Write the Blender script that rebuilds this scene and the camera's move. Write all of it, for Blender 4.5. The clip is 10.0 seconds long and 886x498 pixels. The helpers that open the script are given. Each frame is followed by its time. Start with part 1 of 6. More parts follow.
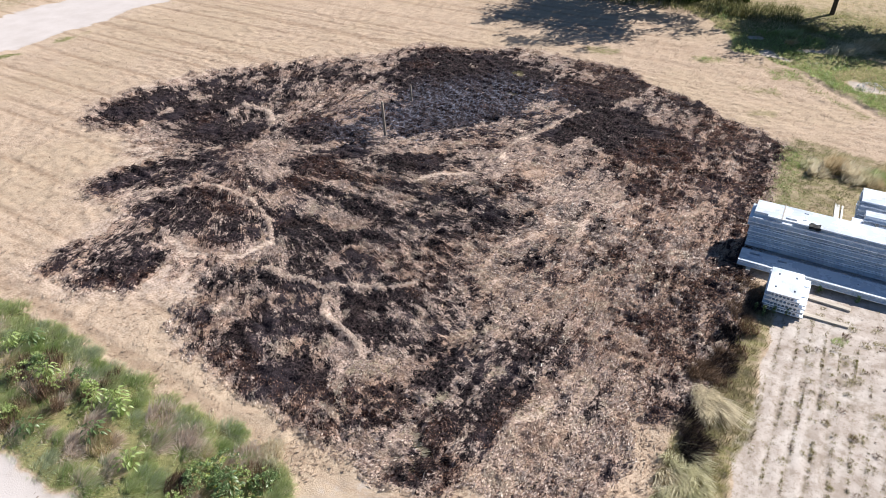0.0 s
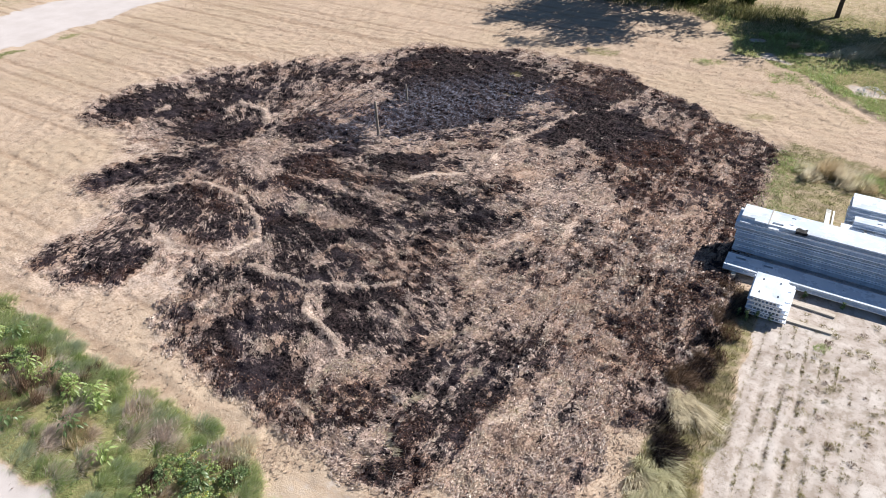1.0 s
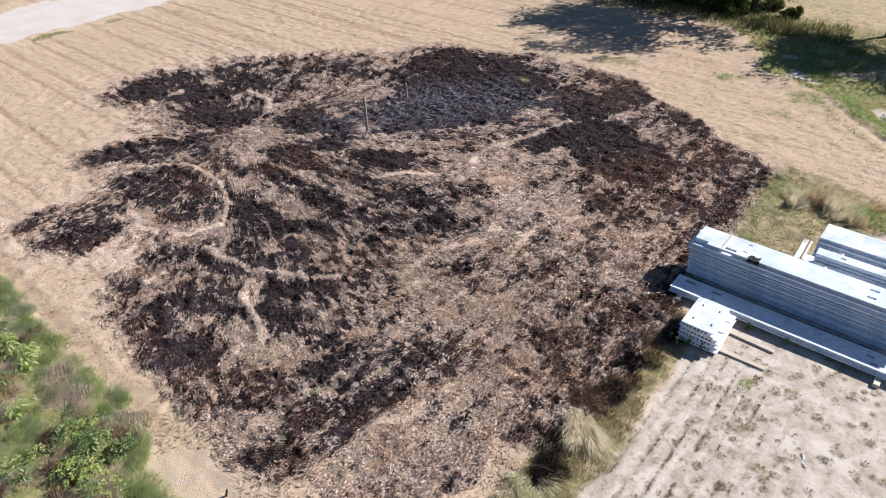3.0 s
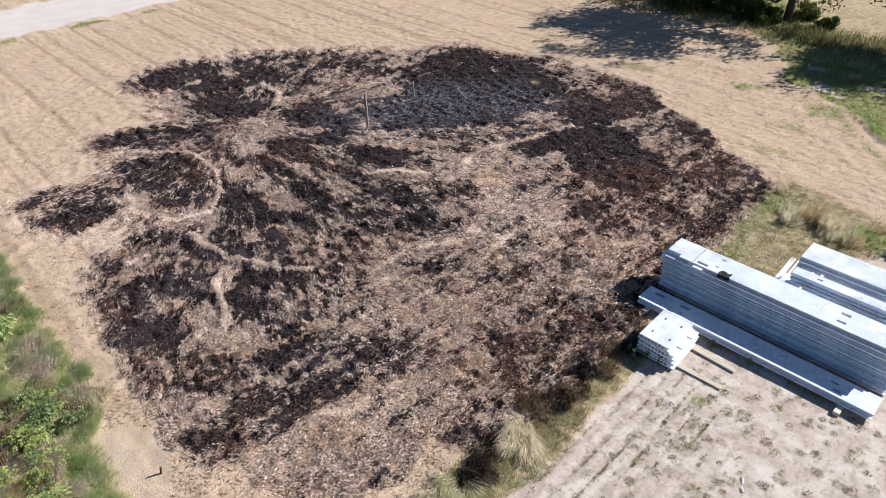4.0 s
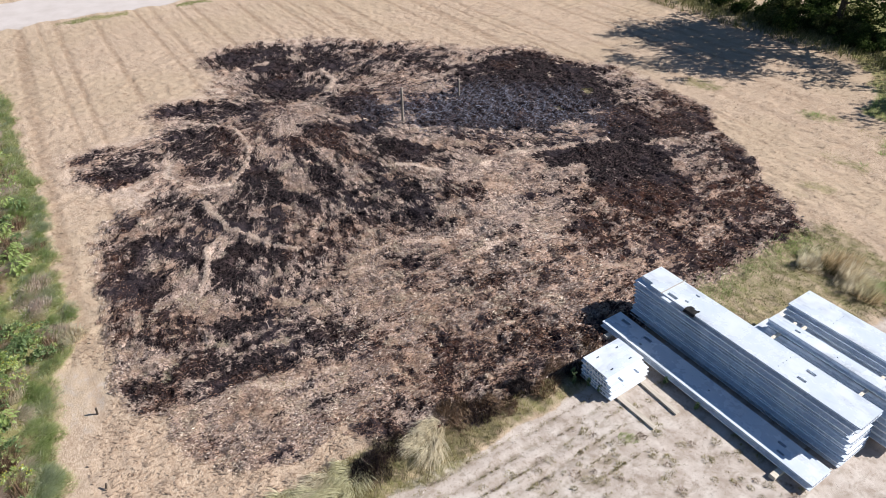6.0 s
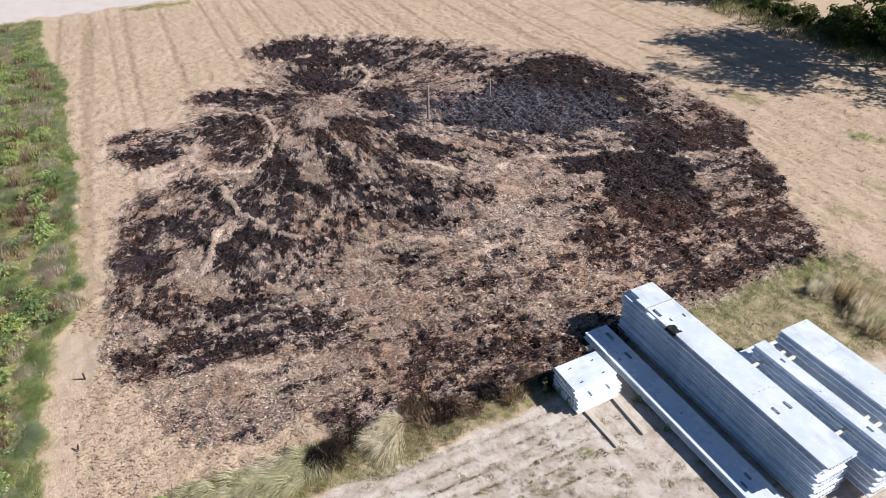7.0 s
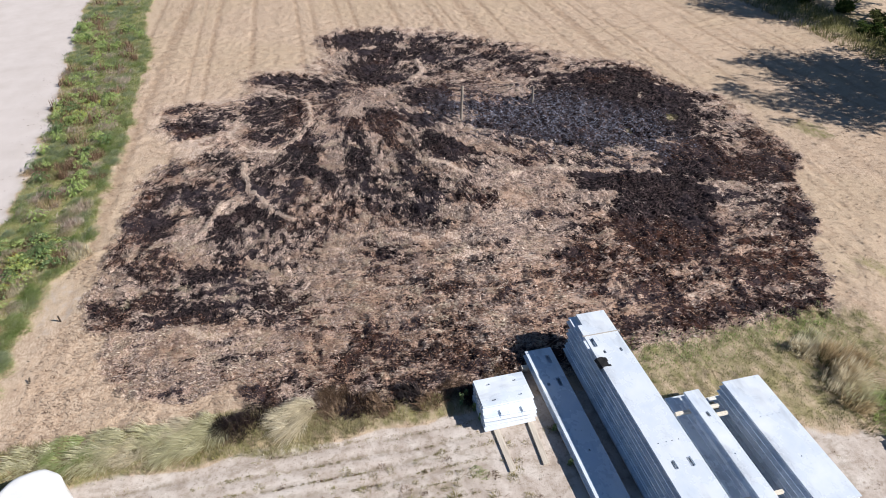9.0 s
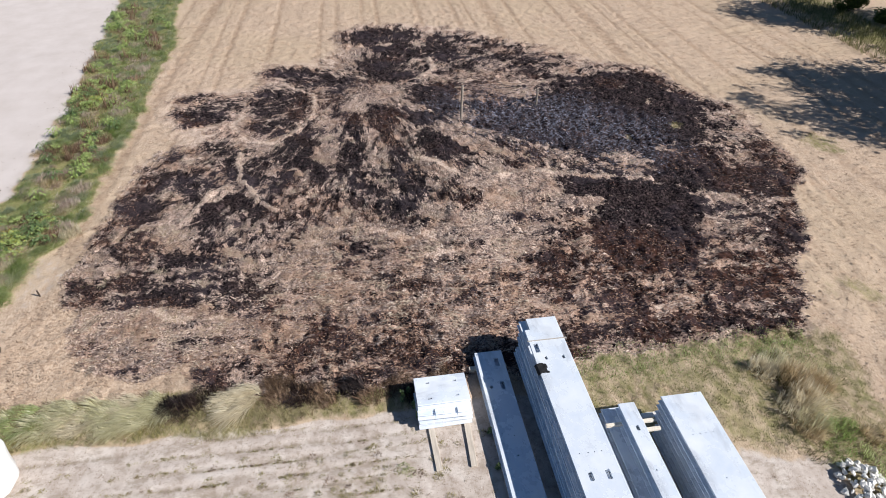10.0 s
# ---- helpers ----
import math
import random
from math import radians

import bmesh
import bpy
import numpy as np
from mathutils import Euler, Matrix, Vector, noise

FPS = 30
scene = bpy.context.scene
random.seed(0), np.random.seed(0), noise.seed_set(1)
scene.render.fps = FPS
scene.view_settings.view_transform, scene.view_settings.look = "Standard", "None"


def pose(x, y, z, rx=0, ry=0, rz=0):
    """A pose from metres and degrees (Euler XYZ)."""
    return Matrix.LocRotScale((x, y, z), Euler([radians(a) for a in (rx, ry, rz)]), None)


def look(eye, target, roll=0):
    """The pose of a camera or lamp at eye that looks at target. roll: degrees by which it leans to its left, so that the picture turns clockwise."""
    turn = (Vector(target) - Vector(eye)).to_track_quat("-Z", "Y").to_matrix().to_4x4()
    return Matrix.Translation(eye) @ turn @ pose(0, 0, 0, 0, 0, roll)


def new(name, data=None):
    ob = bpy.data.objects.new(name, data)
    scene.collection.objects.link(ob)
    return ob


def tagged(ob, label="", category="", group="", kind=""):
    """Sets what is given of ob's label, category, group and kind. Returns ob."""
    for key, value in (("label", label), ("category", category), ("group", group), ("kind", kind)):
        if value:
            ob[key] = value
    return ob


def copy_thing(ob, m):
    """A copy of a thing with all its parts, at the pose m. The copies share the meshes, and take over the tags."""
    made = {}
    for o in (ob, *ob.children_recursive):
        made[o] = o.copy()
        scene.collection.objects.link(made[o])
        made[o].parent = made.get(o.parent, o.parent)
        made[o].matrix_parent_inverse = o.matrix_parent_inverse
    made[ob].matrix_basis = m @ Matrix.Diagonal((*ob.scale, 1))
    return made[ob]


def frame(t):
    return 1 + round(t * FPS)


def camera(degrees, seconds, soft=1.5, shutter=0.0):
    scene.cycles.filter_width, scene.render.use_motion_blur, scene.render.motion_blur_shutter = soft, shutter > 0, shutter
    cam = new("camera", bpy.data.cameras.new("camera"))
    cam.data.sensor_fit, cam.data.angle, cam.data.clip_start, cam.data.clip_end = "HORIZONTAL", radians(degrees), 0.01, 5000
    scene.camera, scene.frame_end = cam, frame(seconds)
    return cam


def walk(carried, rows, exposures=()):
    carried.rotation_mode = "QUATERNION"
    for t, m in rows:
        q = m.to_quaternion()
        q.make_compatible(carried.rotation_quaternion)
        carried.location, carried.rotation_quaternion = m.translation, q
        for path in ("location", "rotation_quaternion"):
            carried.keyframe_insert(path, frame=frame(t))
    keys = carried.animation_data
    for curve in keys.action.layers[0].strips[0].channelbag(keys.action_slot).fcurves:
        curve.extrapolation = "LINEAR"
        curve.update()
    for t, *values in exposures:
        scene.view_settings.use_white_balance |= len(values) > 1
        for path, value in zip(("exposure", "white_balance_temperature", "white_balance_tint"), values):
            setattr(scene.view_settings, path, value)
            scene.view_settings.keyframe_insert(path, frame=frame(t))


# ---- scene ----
cam = camera(68.7, 10.0, soft=0.3)
METRES, EYE, TILT, LEAN, TURN = 22.25, 13.9, 0.0, 0.0, 31.3
ROWS = [
    (0.0, 0.0, 0.0, 0.0, -0.92, -36.23, 1.25),
    (0.5, 0.014, -0.0003, 0.0002, -0.59, -36.23, 1.24),
    (1.0, 0.0425, -0.0004, -0.0002, 0.37, -36.21, 1.21),
    (1.5, 0.0795, 0.0001, -0.0011, 1.93, -36.17, 1.15),
    (2.0, 0.1291, 0.0025, -0.0013, 3.84, -36.14, 1.11),
    (2.5, 0.1806, 0.0068, -0.0017, 5.86, -36.11, 1.06),
    (4.0, 0.3527, 0.0327, -0.0049, 13.33, -35.99, 0.92),
    (4.5, 0.4029, 0.0457, -0.0051, 16.24, -35.96, 0.86),
    (5.0, 0.4543, 0.062, -0.0055, 19.43, -35.93, 0.81),
    (5.5, 0.5001, 0.0785, -0.0058, 22.38, -35.92, 0.76),
    (7.0, 0.6392, 0.1471, -0.007, 32.54, -35.86, 0.56),
    (7.5, 0.6803, 0.1758, -0.0067, 35.94, -35.84, 0.5),
    (8.0, 0.7238, 0.2101, -0.0063, 39.58, -35.85, 0.43),
    (8.5, 0.7636, 0.2449, -0.006, 42.43, -35.88, 0.38),
    (9.0, 0.8065, 0.2851, -0.0062, 45.05, -35.89, 0.33),
    (9.5, 0.846, 0.3245, -0.0061, 47.47, -35.92, 0.28),
    (10.0, 0.8884, 0.3702, -0.0056, 50.12, -35.96, 0.24),
]
walk(cam, [(t, pose(0, 0, EYE, TILT, LEAN, TURN) @ pose(METRES * x, METRES * y, METRES * z, 90 + pitch, roll, yaw)) for t, x, y, z, yaw, pitch, roll in ROWS],
     [(0.0, 0.70), (2.5, 0.66), (4.5, 0.56), (7.0, 0.53), (10.0, 0.43)])

# ---- world and sun ----
SUN_DIR = Vector((0.72, 1.06, 1.0)).normalized()
SUN_ELEV = math.asin(SUN_DIR.z)
world = bpy.data.worlds.new("sky")
scene.world = world
world.use_nodes = True
wn = world.node_tree.nodes
sky = wn.new("ShaderNodeTexSky")
sky.sky_type = "NISHITA"
sky.sun_disc = False
sky.ozone_density = 4.0
sky.dust_density = 0.0
sky.sun_elevation = SUN_ELEV
sky.sun_rotation = math.atan2(SUN_DIR.x, SUN_DIR.y)
deep = wn.new("ShaderNodeMix")
deep.data_type, deep.blend_type = "RGBA", "MULTIPLY"
deep.inputs[0].default_value = 1.0
deep.inputs[7].default_value = (0.92, 0.985, 1.03, 1)
world.node_tree.links.new(sky.outputs[0], deep.inputs[6])
world.node_tree.links.new(deep.outputs[2], wn["Background"].inputs[0])
wn["Background"].inputs[1].default_value = 0.047
sun = new("sun", bpy.data.lights.new("sun", "SUN"))
sun.data.energy, sun.data.angle, sun.data.color = 4.85, radians(0.53), (1.0, 0.958, 0.905)
sun.matrix_world = look(SUN_DIR * 100, (0, 0, 0))


# ---- noise on arrays ----
def hash2(ix, iy, seed):
    n = (ix.astype(np.int64) * 374761393 + iy.astype(np.int64) * 668265263 + seed * 974634777) & 0xFFFFFFFF
    n = ((n ^ (n >> 13)) * 1274126177) & 0xFFFFFFFF
    n = n ^ (n >> 16)
    return (n & 0xFFFFFF) / float(0xFFFFFF)


def vnoise(x, y, seed=0):
    fx, fy = np.floor(x), np.floor(y)
    u, v = x - fx, y - fy
    u, v = u * u * u * (u * (u * 6 - 15) + 10), v * v * v * (v * (v * 6 - 15) + 10)
    a, b = hash2(fx, fy, seed), hash2(fx + 1, fy, seed)
    c, d = hash2(fx, fy + 1, seed), hash2(fx + 1, fy + 1, seed)
    return (a + (b - a) * u) * (1 - v) + (c + (d - c) * u) * v


def fbm(x, y, size, octaves=3, seed=0):
    """Noise from 0 to 1, its largest lumps about size metres across."""
    total, amp, norm = 0.0, 1.0, 0.0
    for o in range(octaves):
        k = 2.0 ** o / size
        ca, sa = math.cos(0.6 * o + 0.3), math.sin(0.6 * o + 0.3)
        total = total + amp * vnoise((x * ca - y * sa) * k, (x * sa + y * ca) * k, seed + o * 17)
        norm += amp
        amp *= 0.5
    return total / norm


def step(a, b, v):
    s = np.clip((v - a) / (b - a), 0, 1)
    return s * s * (3 - 2 * s)


def path_distance(x, y, pts):
    best = np.full(x.shape, 1e9)
    for (ax, ay), (bx, by) in zip(pts[:-1], pts[1:]):
        dx, dy = bx - ax, by - ay
        s = np.clip(((x - ax) * dx + (y - ay) * dy) / (dx * dx + dy * dy), 0, 1)
        best = np.minimum(best, np.hypot(x - ax - s * dx, y - ay - s * dy))
    return best


def inside(x, y, pts):
    odd = np.zeros(x.shape, bool)
    for (ax, ay), (bx, by) in zip(pts, pts[1:] + pts[:1]):
        if ay != by:
            odd ^= ((ay > y) != (by > y)) & (x < (bx - ax) * (y - ay) / (by - ay) + ax)
    return odd


# ---- the plan of the burnt field ----
EDGE_SOUTH = [(-21.3, 7.5), (-18.8, 8.1), (-17.5, 9.0), (-15.7, 9.1), (-15.4, 8.5), (-13.9, 7.8), (-12.2, 7.3), (-10.4, 7.3), (-8.6, 7.1), (-7.1, 7.0), (-6.1, 7.0), (-5.3, 7.3), (-4.4, 8.6), (-4.3, 8.1), (-3.0, 8.1), (-1.6, 9.2), (-1.1, 10.7), (-1.3, 11.7), (-0.1, 12.6), (-0.3, 13.6), (0.1, 14.7), (0.5, 15.8)]
EDGE_EAST = [(0.4, 17.3), (0.1, 18.6), (-0.3, 19.9), (-0.0, 21.6), (0.0, 24.1), (-0.1, 25.9), (-0.2, 27.6), (0.1, 28.9), (0.2, 30.2), (-0.7, 30.8), (-1.6, 31.4), (-2.9, 31.9), (-3.8, 32.9), (-5.0, 33.8), (-6.4, 34.5), (-7.7, 35.0), (-9.5, 36.3), (-10.8, 36.6), (-12.1, 36.4), (-14.0, 37.1)]
EDGE_NORTH = [(-16.6, 36.8), (-18.5, 35.6), (-22.2, 34.8), (-23.9, 31.8), (-26.1, 30.1), (-28.2, 27.8), (-30.6, 26.2), (-32.2, 23.0), (-32.9, 20.8), (-32.9, 18.1), (-31.7, 16.6), (-27.9, 16.4), (-25.9, 15.0), (-26.3, 12.6), (-24.9, 12.1), (-22.5, 12.0), (-22.5, 9.6), (-22.2, 8.0)]
BURN_EDGE = EDGE_SOUTH + EDGE_EAST + EDGE_NORTH
# how far each part of the field burnt, broad parts first: level, outline
LEVELS_BROAD = [
    (0.22, [(-8.8, 15.5), (-10.2, 23.5), (-6.9, 24.9), (-5.1, 22.9), (-2.0, 23.4), (-2.5, 19.8), (-2.6, 14.6), (-6.1, 14.0)]),
    (0.22, [(-4.4, 7.8), (-4.1, 10.9), (-3.4, 14.2), (-2.2, 15.6), (-1.2, 14.1), (-1.5, 11.4), (-1.6, 9.5), (-2.4, 8.2), (-3.7, 7.7)]),
    (0.66, [(-4.1, 24.8), (-7.1, 34.3), (-4.2, 32.9), (-2.5, 31.4), (-0.2, 30.1), (-0.7, 26.5), (-1.7, 25.1)]),
    (0.62, [(-7.6, 7.6), (-8.7, 8.9), (-7.4, 12.7), (-5.6, 13.3), (-4.4, 11.2), (-5.9, 7.3)]),
]
LEVELS_WEST = [
    (0.34, [(-22.4, 7.2), (-22.6, 11.8), (-18.7, 12.2), (-16.9, 11.2), (-17.1, 8.6), (-19.1, 7.5)]),
    (0.74, [(-21.7, 7.8), (-22.2, 10.3), (-21.9, 11.7), (-20.0, 12.0), (-19.2, 11.5), (-18.1, 11.0), (-17.7, 9.8), (-17.6, 8.9), (-19.0, 8.2)]),
    (0.90, [(-20.0, 8.4), (-19.5, 10.8), (-18.0, 10.9), (-17.7, 9.2), (-19.0, 8.5)]),
    (0.82, [(-23.3, 11.7), (-23.1, 12.8), (-21.4, 14.2), (-20.7, 15.0), (-19.1, 15.1), (-17.4, 14.4), (-16.3, 13.4), (-16.9, 12.3), (-18.4, 11.9), (-19.7, 12.3)]),
    (0.30, [(-27.1, 11.7), (-26.7, 15.4), (-25.6, 15.4), (-26.1, 12.3)]),
    (0.78, [(-25.8, 11.7), (-25.6, 15.4), (-24.1, 17.5), (-22.7, 18.0), (-22.1, 15.4), (-23.8, 12.6)]),
]
LEVELS_WEST += [
    (0.14, [(-18.1, 11.1), (-18.9, 11.8), (-16.5, 12.3), (-15.9, 13.6), (-15.1, 13.4), (-15.8, 11.3), (-16.0, 9.0), (-17.0, 8.3)]),
    (0.58, [(-16.2, 9.0), (-15.5, 11.9), (-13.4, 12.3), (-13.1, 10.2), (-14.2, 9.6)]),
    (0.90, [(-15.7, 8.1), (-15.8, 9.3), (-14.3, 9.6), (-14.7, 8.5)]),
    (0.85, [(-14.2, 7.7), (-14.0, 9.2), (-11.7, 9.6), (-11.8, 8.3), (-12.6, 7.7)]),
    (0.88, [(-11.6, 7.8), (-11.4, 9.6), (-9.6, 9.8), (-9.4, 8.4)]),
    (0.86, [(-13.3, 9.4), (-12.9, 10.5), (-10.9, 10.7), (-11.6, 9.8)]),
    (0.42, [(-11.7, 9.6), (-11.4, 10.1), (-10.3, 10.8), (-9.4, 10.6), (-9.7, 9.9)]),
    (0.74, [(-13.2, 10.5), (-13.5, 12.2), (-12.0, 12.5), (-11.4, 10.9)]),
]
LEVELS_WEST += [
    (0.93, [(-10.6, 10.9), (-10.6, 11.8), (-9.1, 12.0), (-9.1, 11.2)]),
    (0.86, [(-11.3, 11.8), (-11.9, 12.7), (-9.6, 13.8), (-8.8, 14.4), (-8.9, 12.6), (-10.2, 12.0)]),
    (0.60, [(-15.0, 12.4), (-13.1, 14.0), (-11.9, 15.5), (-10.7, 15.5), (-10.7, 14.2), (-11.8, 13.2)]),
    (0.72, [(-10.6, 14.2), (-10.5, 15.3), (-8.7, 15.5), (-8.8, 14.3)]),
    (0.75, [(-9.1, 7.9), (-9.1, 9.6), (-7.8, 9.7), (-7.6, 8.5)]),
    (0.14, [(-9.3, 9.4), (-9.6, 10.1), (-8.4, 10.8), (-7.3, 11.1), (-7.6, 10.1)]),
]
LEVELS_NORTH = [
    (0.46, [(-27.5, 15.3), (-27.4, 18.2), (-24.0, 18.4), (-23.7, 16.7), (-24.8, 15.4)]),
    (0.90, [(-31.6, 16.3), (-31.9, 18.8), (-31.1, 21.4), (-29.0, 22.0), (-28.8, 20.1), (-28.7, 17.5), (-29.7, 16.4)]),
    (0.88, [(-28.1, 18.9), (-28.4, 21.1), (-27.1, 21.8), (-26.2, 21.4), (-26.7, 19.5)]),
    (0.88, [(-26.4, 18.1), (-26.4, 21.0), (-22.5, 20.9), (-22.4, 19.5), (-24.4, 18.0)]),
    (0.88, [(-29.1, 21.8), (-29.6, 24.2), (-28.2, 27.0), (-24.5, 25.5), (-23.5, 23.2), (-26.0, 22.3)]),
    (0.74, [(-29.4, 24.2), (-26.4, 28.7), (-21.6, 27.7), (-22.9, 25.1), (-23.8, 23.6)]),
    (0.28, [(-22.3, 17.9), (-22.1, 19.2), (-19.8, 20.3), (-18.6, 20.8), (-19.3, 19.3), (-18.7, 18.0), (-18.7, 16.6), (-20.8, 17.3)]),
]
LEVELS_NORTH += [
    (0.90, [(-21.4, 20.9), (-21.5, 22.9), (-20.6, 23.3), (-17.5, 22.6), (-17.8, 21.4), (-19.5, 20.5)]),
    (0.42, [(-23.5, 23.2), (-23.6, 24.9), (-21.1, 27.5), (-20.8, 26.0), (-19.3, 25.8), (-19.3, 23.9), (-20.6, 23.7), (-22.2, 23.0)]),
    (0.90, [(-18.9, 23.6), (-18.5, 26.6), (-20.7, 29.1), (-19.2, 33.2), (-16.1, 32.6), (-13.4, 31.0), (-12.3, 28.1), (-12.9, 25.7), (-14.2, 24.4), (-16.4, 23.4)]),
    (0.94, [(-21.5, 28.9), (-21.6, 32.8), (-17.4, 35.5), (-13.8, 34.2), (-12.2, 30.5), (-12.3, 29.5), (-16.1, 32.5), (-19.1, 32.5)]),
    (0.62, [(-26.5, 29.1), (-23.9, 33.4), (-21.7, 32.3), (-22.9, 29.3)]),
]
LEVELS_NORTH += [
    (0.88, [(-23.2, 33.3), (-19.9, 35.5), (-17.3, 36.1), (-16.0, 37.1), (-15.5, 36.4), (-16.4, 35.1), (-18.4, 34.4), (-21.6, 32.8)]),
]
LEVELS_MIDDLE = [
    (0.88, [(-19.1, 18.2), (-18.4, 20.6), (-16.8, 22.1), (-16.3, 20.9), (-17.1, 20.0), (-16.2, 19.1), (-12.3, 19.5), (-9.8, 19.7), (-10.0, 18.7), (-12.4, 18.7), (-15.2, 18.3), (-17.7, 17.9)]),
    (0.92, [(-15.4, 20.3), (-14.6, 21.8), (-13.3, 22.5), (-12.7, 21.5), (-13.2, 20.5)]),
    (0.34, [(-17.0, 21.3), (-15.0, 23.2), (-13.6, 23.9), (-12.0, 23.9), (-12.7, 22.8), (-15.2, 21.6)]),
    (0.30, [(-13.5, 19.9), (-12.9, 20.7), (-11.7, 21.6), (-11.4, 21.3), (-12.2, 20.4)]),
    (0.78, [(-18.6, 16.3), (-18.3, 18.0), (-16.7, 18.0), (-16.3, 16.6)]),
    (0.84, [(-16.0, 16.4), (-15.6, 17.9), (-12.4, 17.7), (-12.6, 16.8), (-14.2, 16.5)]),
    (0.86, [(-15.8, 13.9), (-16.4, 15.1), (-12.9, 15.2), (-13.2, 14.2)]),
]
LEVELS_MIDDLE += [
    (0.92, [(-18.1, 15.0), (-18.0, 15.5), (-12.2, 15.7), (-12.3, 15.2)]),
    (0.16, [(-17.6, 15.6), (-17.8, 16.4), (-14.6, 16.4), (-13.2, 15.9), (-14.4, 15.5)]),
    (0.30, [(-16.5, 18.0), (-16.4, 18.5), (-12.9, 18.5), (-12.1, 18.7), (-12.2, 17.8)]),
    (0.60, [(-11.9, 16.5), (-10.8, 18.8), (-11.1, 19.8), (-8.1, 19.5), (-7.9, 18.1), (-9.4, 16.4)]),
    (0.88, [(-12.3, 18.7), (-11.6, 20.1), (-9.7, 20.1), (-10.1, 18.7)]),
    (0.33, [(-10.5, 21.5), (-12.4, 22.7), (-12.3, 25.5), (-11.2, 26.2), (-10.1, 25.5), (-9.5, 24.5), (-9.6, 22.8)]),
    (0.60, [(-14.1, 24.4), (-13.1, 26.8), (-12.0, 27.6), (-11.1, 26.2), (-11.8, 23.8)]),
    (0.80, [(-9.6, 21.2), (-9.7, 22.1), (-8.5, 21.9), (-8.5, 21.1)]),
]
LEVELS_MIDDLE += [
    (0.86, [(-7.8, 22.9), (-8.1, 24.1), (-7.5, 24.8), (-7.1, 24.1), (-7.3, 23.2)]),
    (0.82, [(-7.3, 16.5), (-7.1, 17.4), (-6.0, 17.6), (-6.2, 16.5)]),
    (0.78, [(-6.2, 16.6), (-5.6, 17.2), (-5.0, 16.8), (-5.4, 16.5)]),
    (0.56, [(-5.4, 17.3), (-5.4, 18.1), (-4.1, 19.7), (-3.4, 19.8), (-3.5, 18.9), (-4.2, 17.3)]),
    (0.14, [(-4.5, 20.4), (-4.6, 21.7), (-4.0, 21.7), (-4.1, 20.4)]),
    (0.72, [(-4.5, 21.7), (-4.4, 22.7), (-3.8, 22.4), (-4.1, 21.7)]),
    (0.86, [(-3.8, 20.4), (-3.8, 20.9), (-3.3, 20.9), (-3.3, 20.4)]),
]
LEVELS_EAST = [
    (0.95, [(-9.1, 25.3), (-10.3, 26.2), (-10.0, 27.8), (-9.1, 30.0), (-7.7, 30.8), (-4.8, 29.4), (-3.5, 28.5), (-3.7, 26.9), (-4.5, 25.4), (-5.3, 25.6), (-5.7, 25.6), (-7.0, 25.8), (-8.4, 26.8)]),
    (0.30, [(-8.7, 25.0), (-8.7, 26.7), (-7.5, 26.0), (-7.4, 25.0)]),
    (0.90, [(-5.2, 23.0), (-4.9, 25.5), (-4.3, 25.1), (-4.4, 23.1)]),
    (0.60, [(-15.9, 35.1), (-15.7, 36.9), (-13.3, 36.8), (-12.3, 36.0), (-13.5, 33.9)]),
    (0.70, [(-12.8, 30.8), (-12.1, 36.0), (-11.0, 35.1), (-11.6, 33.0)]),
    (0.42, [(-11.5, 34.3), (-11.3, 35.4), (-10.5, 34.6), (-10.8, 33.2)]),
    (0.88, [(-12.5, 30.3), (-11.9, 33.7), (-10.2, 33.1), (-9.6, 35.7), (-7.9, 34.3), (-8.2, 31.5), (-9.6, 29.4)]),
]
LEVELS_EAST += [
    (0.84, [(-6.4, 32.6), (-5.9, 33.8), (-3.8, 32.5), (-4.3, 31.8)]),
    (0.78, [(-2.8, 25.5), (-2.5, 27.0), (-2.0, 26.8), (-2.2, 25.4)]),
    (0.97, [(-0.9, 28.4), (-0.8, 29.2), (-0.9, 30.5), (0.2, 29.9), (-0.0, 28.1)]),
]
LEVELS_SOUTH = [
    (0.15, [(-6.6, 7.8), (-6.4, 8.9), (-6.0, 8.8), (-6.1, 8.0)]),
    (0.70, [(-6.2, 6.8), (-5.9, 8.8), (-5.5, 7.7)]),
    (0.78, [(-5.8, 8.7), (-5.5, 10.7), (-4.3, 10.7), (-4.5, 9.5), (-4.9, 8.9)]),
    (0.66, [(-5.2, 7.8), (-5.4, 8.9), (-4.6, 8.3)]),
    (0.16, [(-4.6, 7.2), (-4.2, 10.9), (-3.6, 11.8), (-3.3, 11.1), (-3.8, 7.4)]),
    (0.14, [(-2.2, 10.4), (-2.2, 12.0), (-1.7, 12.4), (-1.5, 10.8)]),
    (0.80, [(-5.1, 12.6), (-4.7, 13.5), (-4.0, 14.5), (-4.0, 13.6), (-4.4, 12.8)]),
    (0.20, [(-4.4, 15.2), (-4.5, 16.4), (-3.6, 16.3), (-3.6, 15.4)]),
    (0.82, [(-3.0, 15.5), (-3.0, 16.2), (-2.3, 16.1), (-2.4, 15.5)]),
]
LEVELS_SOUTH += [
    (0.20, [(-2.7, 18.6), (-2.7, 19.9), (-2.1, 19.8), (-2.2, 18.7)]),
    (0.50, [(-1.3, 16.2), (-1.4, 19.0), (-1.5, 20.5), (-0.6, 20.3), (-0.1, 18.8), (0.2, 16.8), (0.1, 14.4), (-0.7, 14.1), (-0.8, 15.6)]),
    (0.52, [(-1.2, 23.1), (-0.9, 26.6), (-0.3, 26.0), (-0.5, 23.1)]),
]
